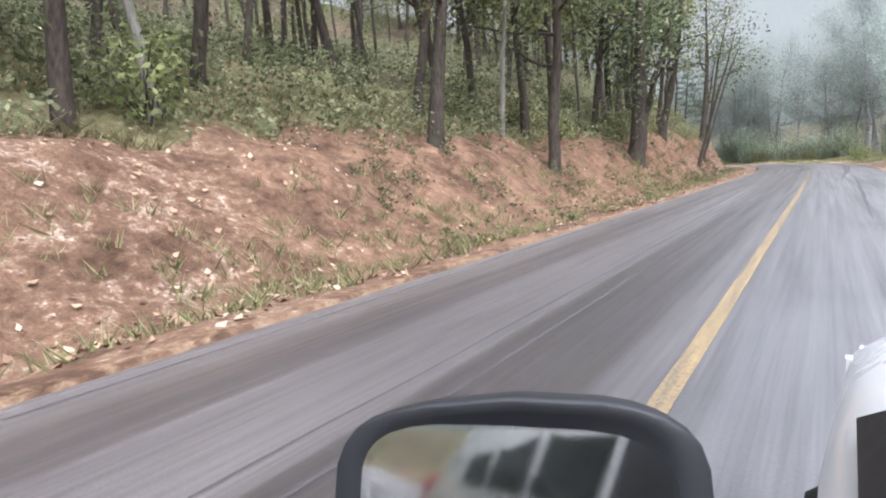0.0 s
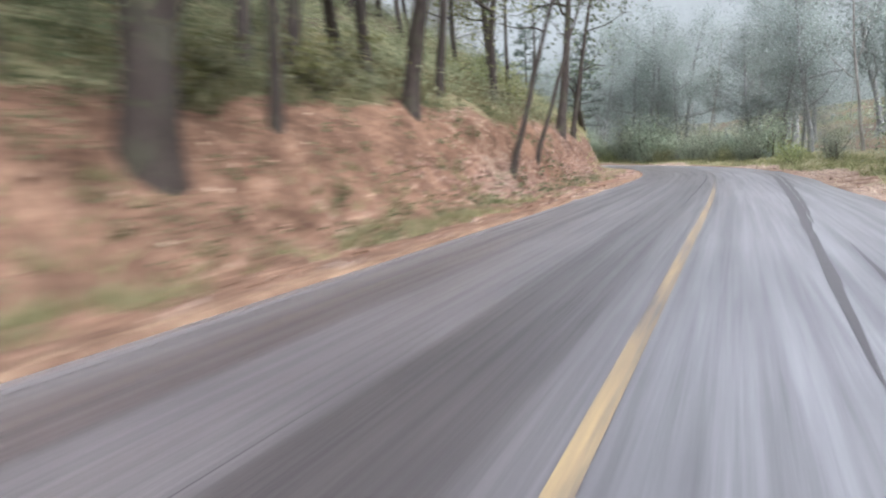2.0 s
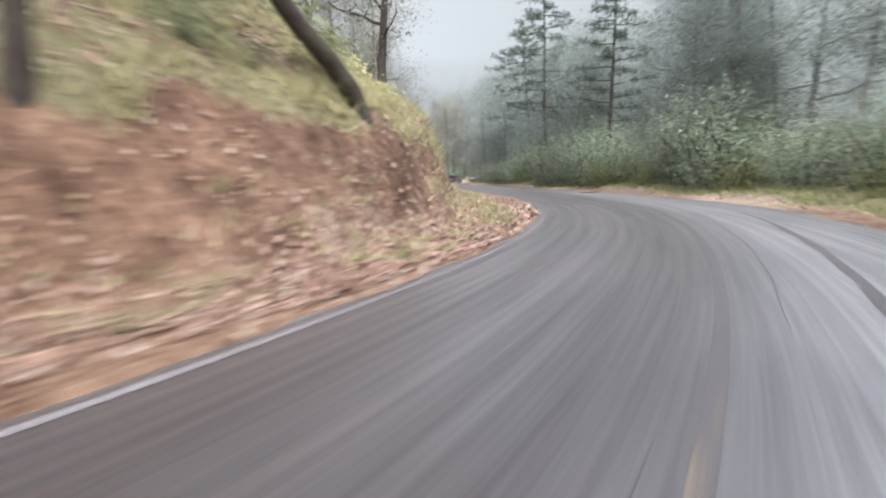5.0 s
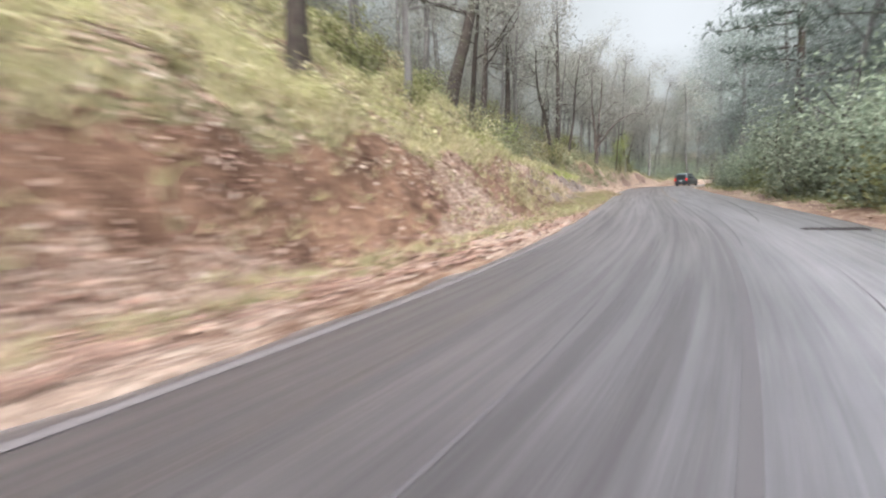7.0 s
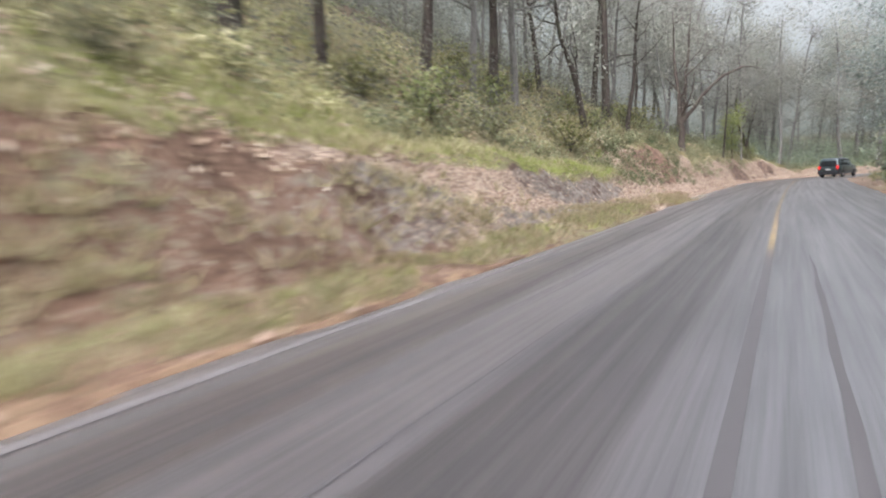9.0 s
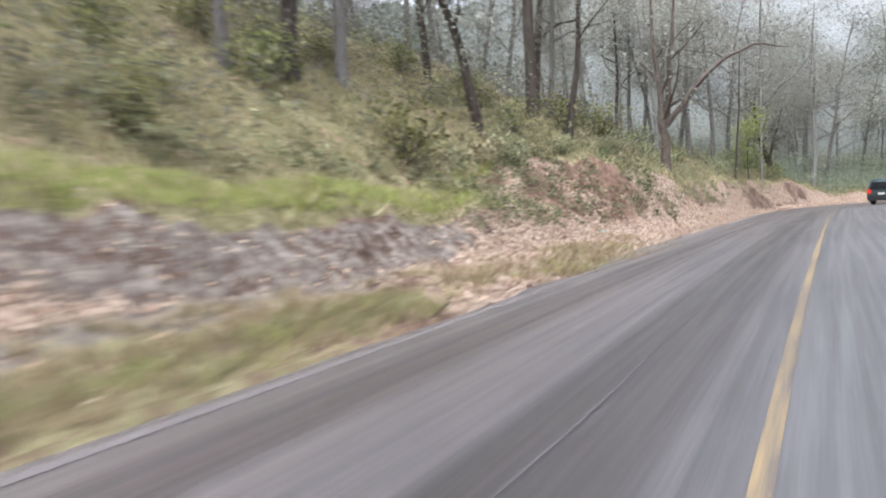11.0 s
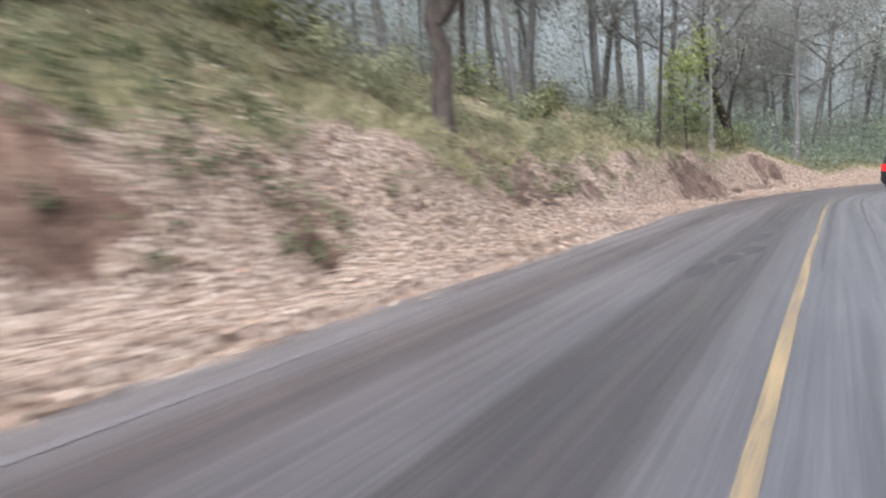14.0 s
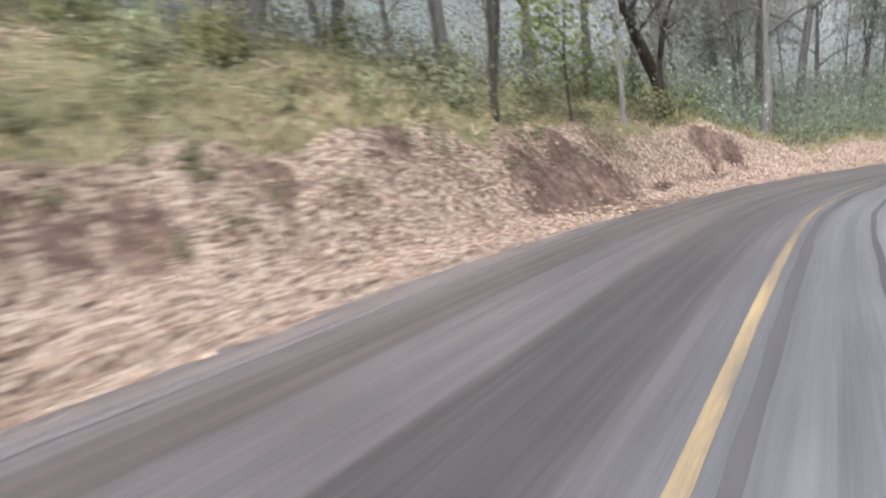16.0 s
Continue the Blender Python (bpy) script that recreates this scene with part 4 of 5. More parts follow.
woods("hill", (-30, 82), (-42, -10.5), 140, 1.8, 1, group="hillside woods", weights=[.3, .35, .25, .1])
woods("hill", (-15, 50), (-15, -9.6), 22, 1.5, 11, group="hillside woods", scale=(1.1, 1.45), weights=[.3, .5, .1, .1])
woods("dry", (78, 200), (-20, -9.0), 44, 1.6, 2, group="dry woods", weights=[.25, .3, .15, .3])
woods("dry", (85, 215), (-48, -20), 36, 1.9, 3, group="dry woods")
woods("dark", (-20, 100), (8.5, 20), 32, 2.2, 4, group="roadside woods", weights=[.28, .22, .2, .3, 0])
woods("dark", (60, 200), (20, 60), 24, 3.0, 5, group="roadside woods", weights=[.32, .28, .25, .12, .03])
woods("dark", (92, 178), (6.6, 10), 13, 2.4, 10, group="roadside woods", weights=[.3, .3, .1, .1, .2], scale=(0.9, 1.3))
woods("dark", (100, 215), (7.5, 20), 28, 2.4, 6, group="roadside woods", weights=[.26, .24, .12, .13, .25])
woods("dry", (150, 250), (-30, -6.5), 26, 2.0, 8, group="dry woods", weights=[.25, .3, .1, .35])
woods("dry", (168, 235), (-20, -6.5), 24, 1.6, 12, group="dry woods", scale=(1.2, 1.6), weights=[.2, .35, .05, .4])
woods("dark", (178, 240), (6.5, 22), 15, 2.0, 13, group="roadside woods", weights=[.3, .3, .3, .1, 0], scale=(1.0, 1.4))
woods("dark", (178, 255), (6.5, 40), 30, 2.4, 9, group="roadside woods", weights=[.32, .32, .14, .12, .1])
woods("dark", (40, 112), (18, 45), 24, 2.6, 7, group="roadside woods", weights=[.25, .15, .3, .27, .03], scale=(1.1, 1.6))


# ---- shrubs, grass, dead leaves, stones ----
def shrub_meshes(seed, tall, wide, count, size, leaf):
    r = np.random.RandomState(seed)
    wood, ends = [], []
    for i in range(11):
        ang = r.uniform(0, 6.283)
        st = bent(r, (r.normal(0, 0.1) * wide, r.normal(0, 0.1) * wide, -0.1), (np.cos(ang) * wide * 0.6, np.sin(ang) * wide * 0.6, tall), tall * r.uniform(0.7, 1.1), 5, 0.16, 0.02)
        wood.append(tube(st, 0.014 * tall * np.linspace(1, 0.25, 6), 4))
        ends += list(st[1:])
    V, F = join_arrays(wood)
    wood_mesh = mesh_data("wood", V, F, OAK_BARK, True)
    V, F, N = leaves(r, np.array(ends), count, 0.16 * wide + 0.05, size, 0.3, np.array([0, 0, tall * 0.3]))
    V[:, 2] = np.maximum(V[:, 2], 0.02)
    return wood_mesh, mesh_data("foliage", V, F, leaf, True, normals=N)


SHRUBS = {
    "bank": [("shrub", shrub_meshes(201, 1.0, 1.0, 420, 0.13, SHRUB_LEAF), "low olive shrub on the bank's brow"),
             ("shrub", shrub_meshes(202, 1.5, 1.3, 560, 0.15, LIME_LEAF), "yellow-green shrub on the bank's brow"),
             ("shrub", shrub_meshes(203, 0.7, 1.1, 380, 0.11, GRASS), "dry straw-coloured brush on the bank")],
    "verge": [("shrub", shrub_meshes(211, 1.7, 1.8, 3000, 0.09, GREEN_LEAF), "leafy green shrub beside the road"),
              ("shrub", shrub_meshes(212, 2.6, 2.2, 3200, 0.11, GREEN_LEAF), "tall muted green shrub beside the road"),
              ("shrub", shrub_meshes(213, 1.2, 1.6, 1800, 0.085, LIME_LEAF), "low yellow-green shrub beside the road")],
}


def shrubs(key, s_range, lat_range, count, seed, scale=(0.7, 1.3), weights=None, group="shrubs"):
    r = np.random.RandomState(seed)
    first = SHRUBS.setdefault(key + "_made", {})
    for _ in range(count):
        s, lat = r.uniform(*s_range), r.uniform(*lat_range)
        if key == "bank":
            lat -= float(np.interp(s, LINE_S, BROW) + np.interp(s, LINE_S, TERRACE))
        x, y = (float(q) for q in plan(s, lat))
        i = r.choice(3, p=weights)
        m = stand(x, y, r.uniform(0, 360), r.uniform(*scale), 0.03)
        if i in first:
            ob = copy_thing(first[i], m)
            ob.matrix_basis = m
        else:
            name, meshes, label = SHRUBS[key][i]
            root = new(name)
            root.empty_display_size = 0.2
            put("wood", meshes[0], root)
            put("foliage", meshes[1], root)
            root.matrix_basis = m
            first[i] = tagged(root, label, "shrub", group)


shrubs("bank", (-15, 80), (-7, -0.2), 60, 1, group="shrubs on the bank")
shrubs("bank", (80, 132), (-6, -0.2), 45, 2, weights=[.1, .25, .65], group="shrubs on the bank")
shrubs("bank", (132, 185), (-7, -0.2), 50, 3, group="shrubs on the bank")
shrubs("verge", (-10, 95), (6.6, 12), 20, 4, group="shrubs along the road")
shrubs("verge", (92, 150), (6.0, 9.5), 60, 6, (1.3, 2.1), [.75, .15, .1], group="shrubs along the road")
shrubs("verge", (70, 200), (5.8, 11), 62, 5, (0.8, 1.5), group="shrubs along the road")


def undergrowth(name, count, s_range, lat_range, seed, per, size, tall, leaf, label):
    """Low brush under the trees, too dense to tell plants apart."""
    r = np.random.RandomState(seed)
    s = r.uniform(*s_range, count)
    lat = lat_range(r, s, count) if callable(lat_range) else r.uniform(*lat_range, count)
    if not callable(lat_range) and lat_range[0] < 0:
        edge = np.interp(s, LINE_S, BROW) + np.interp(s, LINE_S, TERRACE)
        lat = np.where(-lat < edge + 0.3, -edge - 0.4 - r.uniform(0, 1.0, count), lat)
    x, y = plan(s, lat)
    s2, lat2 = along(x, y)
    ok = np.abs(lat2) > (4.3 if callable(lat_range) else max(6, 0.8 * min(abs(lat_range[0]), abs(lat_range[1]))))
    c = np.stack([x, y, height(s2, lat2)], 1)[ok]
    h = tall * r.uniform(0.4, 1.3, len(c))
    V, F = leaves(r, np.arange(3)[None] * 0.0, len(c) * per, 0.0, size)
    k = np.repeat(np.arange(len(c)), per)
    shift = c[k] + np.stack([r.normal(0, 0.34, len(k)) * h[k], r.normal(0, 0.34, len(k)) * h[k], h[k] * r.uniform(0.02, 1, len(k)) ** 1.2], 1)
    V = V + np.repeat(shift, 4, 0)
    tagged(put(name, mesh_data(name, V, F, leaf)), label, "undergrowth", kind="stuff")


undergrowth("undergrowth", 2600, (-25, 85), (-46, -9), 501, 42, 0.15, 0.9, SHRUB_LEAF, "olive brush under the hillside trees")
undergrowth("undergrowth", 300, (36, 85), (-26, -9), 511, 60, 0.15, 1.4, SHRUB_LEAF, "olive bushes under the trees")
undergrowth("undergrowth", 280, (-20, 38), (-26, -9), 505, 60, 0.17, 1.8, OAK_LEAF, "dark olive bushes under the hillside trees")
undergrowth("undergrowth", 520, (78, 126), (-18, -7.5), 506, 45, 0.13, 0.5, GRASS, "straw-coloured brush above the bank")
undergrowth("undergrowth", 520, (122, 186), (-11, -5.5), 508, 40, 0.1, 0.5, SHRUB_LEAF, "low olive plants on the leafy bank")
undergrowth("undergrowth", 1200, (116, 235), (-34, -6.5), 502, 42, 0.15, 1.0, SHRUB_LEAF, "olive brush under the dry woods")
undergrowth("undergrowth", 1500, (116, 200), (-40, -9), 503, 84, 0.12, 2.6, DUN_LEAF, "dun withered brush under the dry woods")
undergrowth("undergrowth", 150, (160, 214), (-30, -9), 525, 170, 0.11, 3.4, HAZE_LEAF, "pale green bushes behind the leafy bank")
undergrowth("undergrowth", 110, (178, 208), (-15, -6.6), 526, 190, 0.09, 2.3, HAZE_LEAF, "pale green bushes close behind the low end of the bank")
undergrowth("undergrowth", 1900, (-20, 250), (8.5, 62), 504, 46, 0.17, 1.2, HAZE_LEAF, "haze-pale green brush under the roadside woods")


undergrowth("far_woods", 420, (-60, 84), (-115, -44), 521, 140, 0.28, 9, OAK_LEAF, "olive green treetops far up the hillside")
undergrowth("far_woods", 700, (84, 200), (-115, -36), 522, 220, 0.2, 9, DUN_LEAF, "grey withered treetops far up the hillside")
undergrowth("far_woods", 560, (132, 215), (-44, -14), 524, 300, 0.12, 5.5, DUN_LEAF, "dun thickets behind the dry trees")
undergrowth("far_woods", 200, (-60, 260), (60, 140), 523, 160, 0.28, 10, HAZE_LEAF, "haze-pale green treetops far below the road")


def scatter(count, s_range, lat_of, seed):
    r = np.random.RandomState(seed)
    s = r.uniform(*s_range, count)
    lat = lat_of(r, s, count)
    x, y = plan(s, lat)
    return r, s, lat, np.stack([x, y, height(s, lat)], 1)


def slope_normals(s, lat):
    e = 0.15
    dzs = (height(s + e, lat) - height(s - e, lat)) / (2 * e)
    dzl = (height(s, lat + e) - height(s, lat - e)) / (2 * e)
    h = np.interp(s, LINE_S, LINE_H)
    n = np.stack([np.sin(h) * dzs - np.cos(h) * dzl, -np.cos(h) * dzs - np.sin(h) * dzl, np.ones_like(s)], 1)
    return n / np.linalg.norm(n, axis=1)[:, None]


def leaf_litter(name, count, s_range, lat_of, seed, size=(0.07, 0.17), thin=0.25, mat=LITTER):
    """Curled dead leaves lying on the slope."""
    r, s, lat, p = scatter(count, s_range, lat_of, seed)
    g, li, rk = covers(s, lat)
    keep = r.uniform(0, 1, count) < np.clip(li - 0.5 * np.maximum(g - 0.5, 0) + thin, 0.06, 1)
    keep &= lumps(s, lat, 1.6, 61) + lumps(s, lat, 0.6, 62) + r.normal(0, 0.6, count) > -0.25
    s, lat, p = s[keep], lat[keep], p[keep]
    n = slope_normals(s, lat)
    k = len(s)
    n = n + r.normal(0, 0.32, (k, 3))
    n /= np.linalg.norm(n, axis=1)[:, None]
    d = np.cross(n, r.normal(0, 1, (k, 3)))
    d /= np.linalg.norm(d, axis=1)[:, None]
    w = np.cross(n, d)
    z = r.uniform(*size, (k, 1))
    p = p + n * r.uniform(0.012, 0.05, (k, 1))
    V = np.stack([p - d * z * 0.5 + n * z * 0.15, p + w * z * 0.33, p + d * z * 0.5 + n * z * 0.2, p - w * z * 0.33 + n * z * 0.05], 1).reshape(-1, 3)
    tagged(put(name, mesh_data(name, V, np.arange(4 * k).reshape(-1, 4), mat)), "pale brown dead oak leaves strewn over the bank", "leaves", kind="stuff")


def on_bank(inner, outer):
    return lambda r, s, n: -(np.interp(s, LINE_S, FOOT) + inner + (np.interp(s, LINE_S, BROW) - np.interp(s, LINE_S, FOOT) + outer - inner) * r.uniform(0, 1, n))


undergrowth("undergrowth", 260, (10, 58), on_bank(-1.2, 0.6), 509, 40, 0.09, 0.5, OAK_LEAF, "low olive brush growing on the red bank")
undergrowth("undergrowth", 130, (135, 149), on_bank(0.5, 0.8), 512, 40, 0.09, 0.5, OAK_LEAF, "dark olive brush on the leafy bank")
undergrowth("undergrowth", 300, (134, 172), on_bank(0.7, 1.0), 510, 40, 0.09, 0.45, SHRUB_LEAF, "olive plants hanging over the leafy bank")
leaf_litter("leaf_litter", 26000, (-10, 60), on_bank(-2.3, 3), 301, thin=0.05, mat=RUST_LITTER)
leaf_litter("leaf_litter", 14000, (40, 62), on_bank(-1.4, -1.0), 306, mat=RUST_LITTER)
leaf_litter("leaf_litter", 16000, (74, 120), on_bank(1.2, 6), 307, (0.09, 0.2), 0.9)
leaf_litter("leaf_litter", 26000, (55, 113), on_bank(-2.4, 3), 302)
leaf_litter("leaf_litter", 50000, (55, 113), on_bank(-2.4, 3), 308, mat=RUST_LITTER)
leaf_litter("leaf_litter", 85000, (118, 185), on_bank(-1.7, 7), 303, (0.035, 0.095), 0.25)
leaf_litter("leaf_litter", 26000, (118, 185), on_bank(-1.7, 7), 309, (0.05, 0.13), 0.25, RUST_LITTER)
leaf_litter("leaf_litter", 5000, (-10, 180), lambda r, s, n: 4.0 + 3 * r.uniform(0, 1, n) ** 1.5, 304)
leaf_litter("leaf_litter", 5000, (20, 185), lambda r, s, n: -3.35 - 0.5 * np.abs(r.normal(0, 1, n)), 305)


def grass_tufts(name, count, s_range, lat_of, seed, tall, mat, label, blades=9, need=0.35):
    r, s, lat, p = scatter(count, s_range, lat_of, seed)
    g, li, rk = covers(s, lat)
    keep = (g + r.normal(0, 0.12, count) > need) & (lumps(s, lat, 1.2, 63) + r.normal(0, 0.3, count) > -0.25)
    p = p[keep]
    k = len(p)
    c = np.repeat(p, blades, 0) + r.normal(0, 0.07, (k * blades, 3)) * [1, 1, 0.1]
    n = len(c)
    h = tall * r.uniform(0.5, 1.3, (n, 1))
    d = r.normal(0, 0.45, (n, 3))
    d[:, 2] = 1
    w = np.cross(d, r.normal(0, 1, (n, 3)))
    w /= np.linalg.norm(w, axis=1)[:, None]
    w *= 0.010 + 0.02 * tall
    tip = c + d * h + np.stack([d[:, 0], d[:, 1], -0.25 * np.ones(n)], 1) * h * 0.4
    V = np.stack([c - w - [0, 0, 0.03], c + w - [0, 0, 0.03], tip], 1).reshape(-1, 3)
    tagged(put(name, mesh_data(name, V, np.arange(3 * n).reshape(-1, 3), mat)), label, "grass", kind="stuff")


undergrowth("undergrowth", 420, (176, 232), (-16, -6.2), 507, 90, 0.17, 2.4, GREEN_LEAF, "fresh green bushes crowding the bend")
grass_tufts("dry_grass", 1700, (78, 124), on_bank(0.3, 0.4), 407, 0.36, GRASS, "shaggy straw-coloured grass hanging over the bank", need=0.1)
grass_tufts("dry_grass", 9000, (-10, 68), on_bank(0.9, 5), 408, 0.38, DIM_OLIVE_GRASS, "olive grass in the shade on the bank's brow")
grass_tufts("dry_grass", 9000, (64, 125), on_bank(0.9, 5), 401, 0.3, GRASS, "dry yellow-green grass on the bank's brow")
grass_tufts("dry_grass", 5500, (120, 185), on_bank(0.9, 7), 402, 0.3, GRASS, "dry yellow-green grass under the trees")
grass_tufts("dry_grass", 2600, (0, 130), on_bank(-1.8, -2.2), 403, 0.2, DIM_OLIVE_GRASS, "tufts of straw-coloured grass along the bank's foot", need=0.02)
grass_tufts("green_grass", 7500, (113, 139), on_bank(1.2, 1.4), 404, 0.11, GREEN_GRASS, "short bright green grass along the ledge", need=0.6)
grass_tufts("green_grass", 380, (112, 142), on_bank(-1.8, -2.4), 405, 0.16, GREEN_GRASS, "green weeds at the road's edge", need=0.2)
grass_tufts("dry_grass", 1100, (112, 141), on_bank(-1.9, -2.0), 409, 0.17, BROWN_GRASS, "brown withered grass at the foot of the stony bank", need=0.0)
grass_tufts("dry_grass", 2200, (104, 138), on_bank(-1.9, -1.2), 412, 0.17, GRASS, "straw-coloured grass at the foot of the stony bank", need=0.0)
grass_tufts("dry_grass", 1500, (-6, 44), on_bank(-1.6, -1.2), 410, 0.26, DIM_OLIVE_GRASS, "olive grass low on the red bank", need=-0.1)
grass_tufts("dry_grass", 900, (66, 114), on_bank(-1.6, -0.9), 411, 0.22, GRASS, "straw-coloured grass at the bank's foot", need=-0.1)
grass_tufts("dry_grass", 6000, (-10, 190), lambda r, s, n: r.uniform(4.6, 11, n), 406, 0.36, DIM_OLIVE_GRASS, "tall olive grass along the verge", need=0.3)


# ---- road details ----
def road_mark(name, s0, s1, lat0, lat1, bow, wide, lift, mat, label, category, kind="structure"):
    """A thin mark that drifts across the road as it goes along."""
    ss = np.arange(s0, s1 + 0.01, 0.5)
    u = (ss - s0) / (s1 - s0)
    mid = lat0 + (lat1 - lat0) * u + bow * np.sin(np.pi * u) + 0.015 * lumps(ss, ss * 0, 1.7, 81)
    wid = wide * (0.06 + 0.94 * np.sin(np.pi * np.clip(u, 0.0, 1.0)) ** 0.6) * (1 + 0.25 * lumps(ss, ss * 0, 2.3, 82))
    S = np.repeat(ss, 3)
    A = np.stack([mid - wid / 2, mid, mid + wid / 2], 1).ravel()
    x, y = plan(S, A)
    me = mesh_data(name, np.stack([x, y, road_z(S, A) + lift], 1), grid_faces(len(ss), 3), mat, True, np.stack([A, S], 1), {"wear": 0.5 + 0.1 * lumps(S, A, 0.3, 83) + 0.25 * np.abs(2 * np.repeat(u, 3) - 1) ** 3})
    return tagged(put(name, me), label, category, kind=kind)


RUBBER = make_paint("tyre_rubber_on_asphalt", (0.05, 0.047, 0.049), 0.5)
TAR = make_plain("tar_seam", (0.065, 0.06, 0.061), 0.6, 0.3, 0, 0.4, 8.0)
CHALK = make_paint("pale_scuff", (0.098, 0.09, 0.092), 0.36)
road_mark("skid_mark", 13, 36, 1.42, 1.95, 0.0, 0.1, 0.004, RUBBER, "faint dark tyre mark on the asphalt", "skid mark")
road_mark("skid_mark", 30, 66, 1.3, 2.85, 0.0, 0.2, 0.004, RUBBER, "dark tyre skid mark on the asphalt", "skid mark")
road_mark("skid_mark", 38, 68, 1.75, 3.3, 0.0, 0.12, 0.004, RUBBER, "dark tyre skid mark on the asphalt", "skid mark")
road_mark("skid_mark", 58, 84, 0.9, 2.4, -0.2, 0.15, 0.004, RUBBER, "dark curved tyre mark in the bend", "skid mark")
road_mark("skid_mark", 104, 128, 1.4, 2.6, 0.3, 0.14, 0.004, RUBBER, "dark tyre mark on the asphalt", "skid mark")
road_mark("skid_mark", 151, 180, 0.27, 0.29, 0.0, 0.11, 0.004, RUBBER, "dark tyre track beside the yellow line", "skid mark")
road_mark("skid_mark", 153, 184, 0.9, 0.8, 0.05, 0.07, 0.004, RUBBER, "dark tyre mark on the asphalt", "skid mark")
road_mark("tar_seam", 14, 26, -0.25, -0.15, 0.0, 0.03, 0.004, TAR, "dark tar seam along the lane", "road seam")
road_mark("tar_seam", 40, 66, -0.55, -0.2, 0.0, 0.045, 0.004, TAR, "dark tar seam along the lane", "road seam")
road_mark("tyre_streak", 98, 118, 0.35, 0.6, 0.1, 0.08, 0.0045, CHALK, "pale dusty tyre streak on the asphalt", "tyre streak")
for s0, s1, a0, a1, wide in ((-8, 22, -1.12, -0.95, 0.03), (-8, 30, -1.45, -1.35, 0.025), (80, 93, -1.02, -1.3, 0.035), (99, 114, -1.56, -1.36, 0.03), (119, 131, -0.92, -0.84, 0.02), (68, 96, 0.5, 1.3, 0.05)):
    road_mark("tyre_streak", s0, s1, a0, a1, 0.0, wide, 0.0045, CHALK, "pale dusty tyre streak on the asphalt", "tyre streak")

DAMP = make_paint("damp_asphalt", (0.048, 0.043, 0.043), 0.55, (0.06, 0.054, 0.054))
for s0, s1, a0, a1, wide in ((150.4, 151.9, -1.08, -1.02, 0.34), (151.6, 152.9, -0.86, -0.82, 0.26), (152.6, 154.0, -0.66, -0.64, 0.3), (154.3, 156.2, -0.74, -0.7, 0.28), (141.0, 142.0, -0.53, -0.5, 0.12)):
    road_mark("damp_patch", s0, s1, a0, a1, 0.0, wide, 0.0035, DAMP, "dark damp patch on the asphalt", "damp patch")


def box_bm(size, at=(0, 0, 0), bevel=0.0, segs=2):
    bm = bmesh.new()
    bmesh.ops.create_cube(bm, size=1.0)
    for v in bm.verts:
        v.co = Vector((v.co.x * size[0] + at[0], v.co.y * size[1] + at[1], v.co.z * size[2] + at[2]))
    if bevel:
        bmesh.ops.bevel(bm, geom=bm.edges[:], offset=bevel, segments=segs, affect="EDGES")
    return bm


IRON = make_plain("rusted_iron", (0.07, 0.06, 0.055), 0.7, 0.4, 0.6, 0.3, 15.0)
grate = new("drain_grate")
part("grate_frame", box_bm((1.3, 0.42, 0.03), (0, 0, -0.02), 0.006), IRON, grate)
for i in range(11):
    part("bar", box_bm((0.03, 0.36, 0.02), (-0.55 + i * 0.11, 0, 0.006), 0.004, 1), IRON, grate)
gx, gy = plan(102.0, 2.6)
grate.matrix_basis = pose(float(gx), float(gy), 0.0, 0, 0, math.degrees(float(np.interp(102.0, LINE_S, LINE_H))))
tagged(grate, "dark iron drain grate set in the asphalt", "drain")

# ---- cars ----
DARK_PAINT = make_plain("dark_green_car_paint", (0.032, 0.05, 0.052), 0.3, 0.5, 0.3, 0.1, 2.0, 0.6)
SILVER_PAINT = make_plain("silver_car_paint", (0.42, 0.43, 0.44), 0.35, 0.5, 0.6, 0.06, 2.0, 0.6)
WHITE_PAINT = make_plain("white_car_paint", (0.78, 0.79, 0.80), 0.3, 0.5, 0.0, 0.05, 2.0, 0.7)
CAR_GLASS = make_plain("tinted_car_glass", (0.015, 0.018, 0.02), 0.06, 0.6, 0.0, 0.05, 3.0)
BLACK = make_plain("black_plastic", (0.02, 0.021, 0.024), 0.55, 0.4, 0.0, 0.15, 12.0)
TYRE = make_plain("tyre_rubber", (0.02, 0.02, 0.02), 0.85, 0.2, 0.0, 0.2, 20.0)
ALLOY = make_plain("alloy_rim", (0.45, 0.45, 0.46), 0.35, 0.5, 0.9, 0.08, 10.0)
RED_LENS = make_plain("red_lens", (0.45, 0.012, 0.012), 0.15, 0.5, 0.0, 0.05, 10.0)
CLEAR_LENS = make_plain("clear_lens", (0.6, 0.6, 0.6), 0.1, 0.6, 0.0, 0.05, 10.0)
PLATE = make_plain("blank_plate", (0.6, 0.6, 0.58), 0.5, 0.4, 0.0, 0.1, 10.0)
CHROME = make_plain("mirror_silver", (0.9, 0.9, 0.9), 0.02, 0.5, 1.0, 0.01, 1.0)


def lit_lens():
    """A tail lamp that is on."""
    m = bpy.data.materials.new("lit_red_lens")
    m.use_nodes = True
    b = m.node_tree.nodes["Principled BSDF"]
    b.inputs["Base Color"].default_value = (0.5, 0.01, 0.01, 1)
    b.inputs["Emission Color"].default_value = (1.0, 0.03, 0.02, 1)
    b.inputs["Emission Strength"].default_value = 0.45
    b.inputs["Roughness"].default_value = 0.2
    return m


LIT_RED = lit_lens()


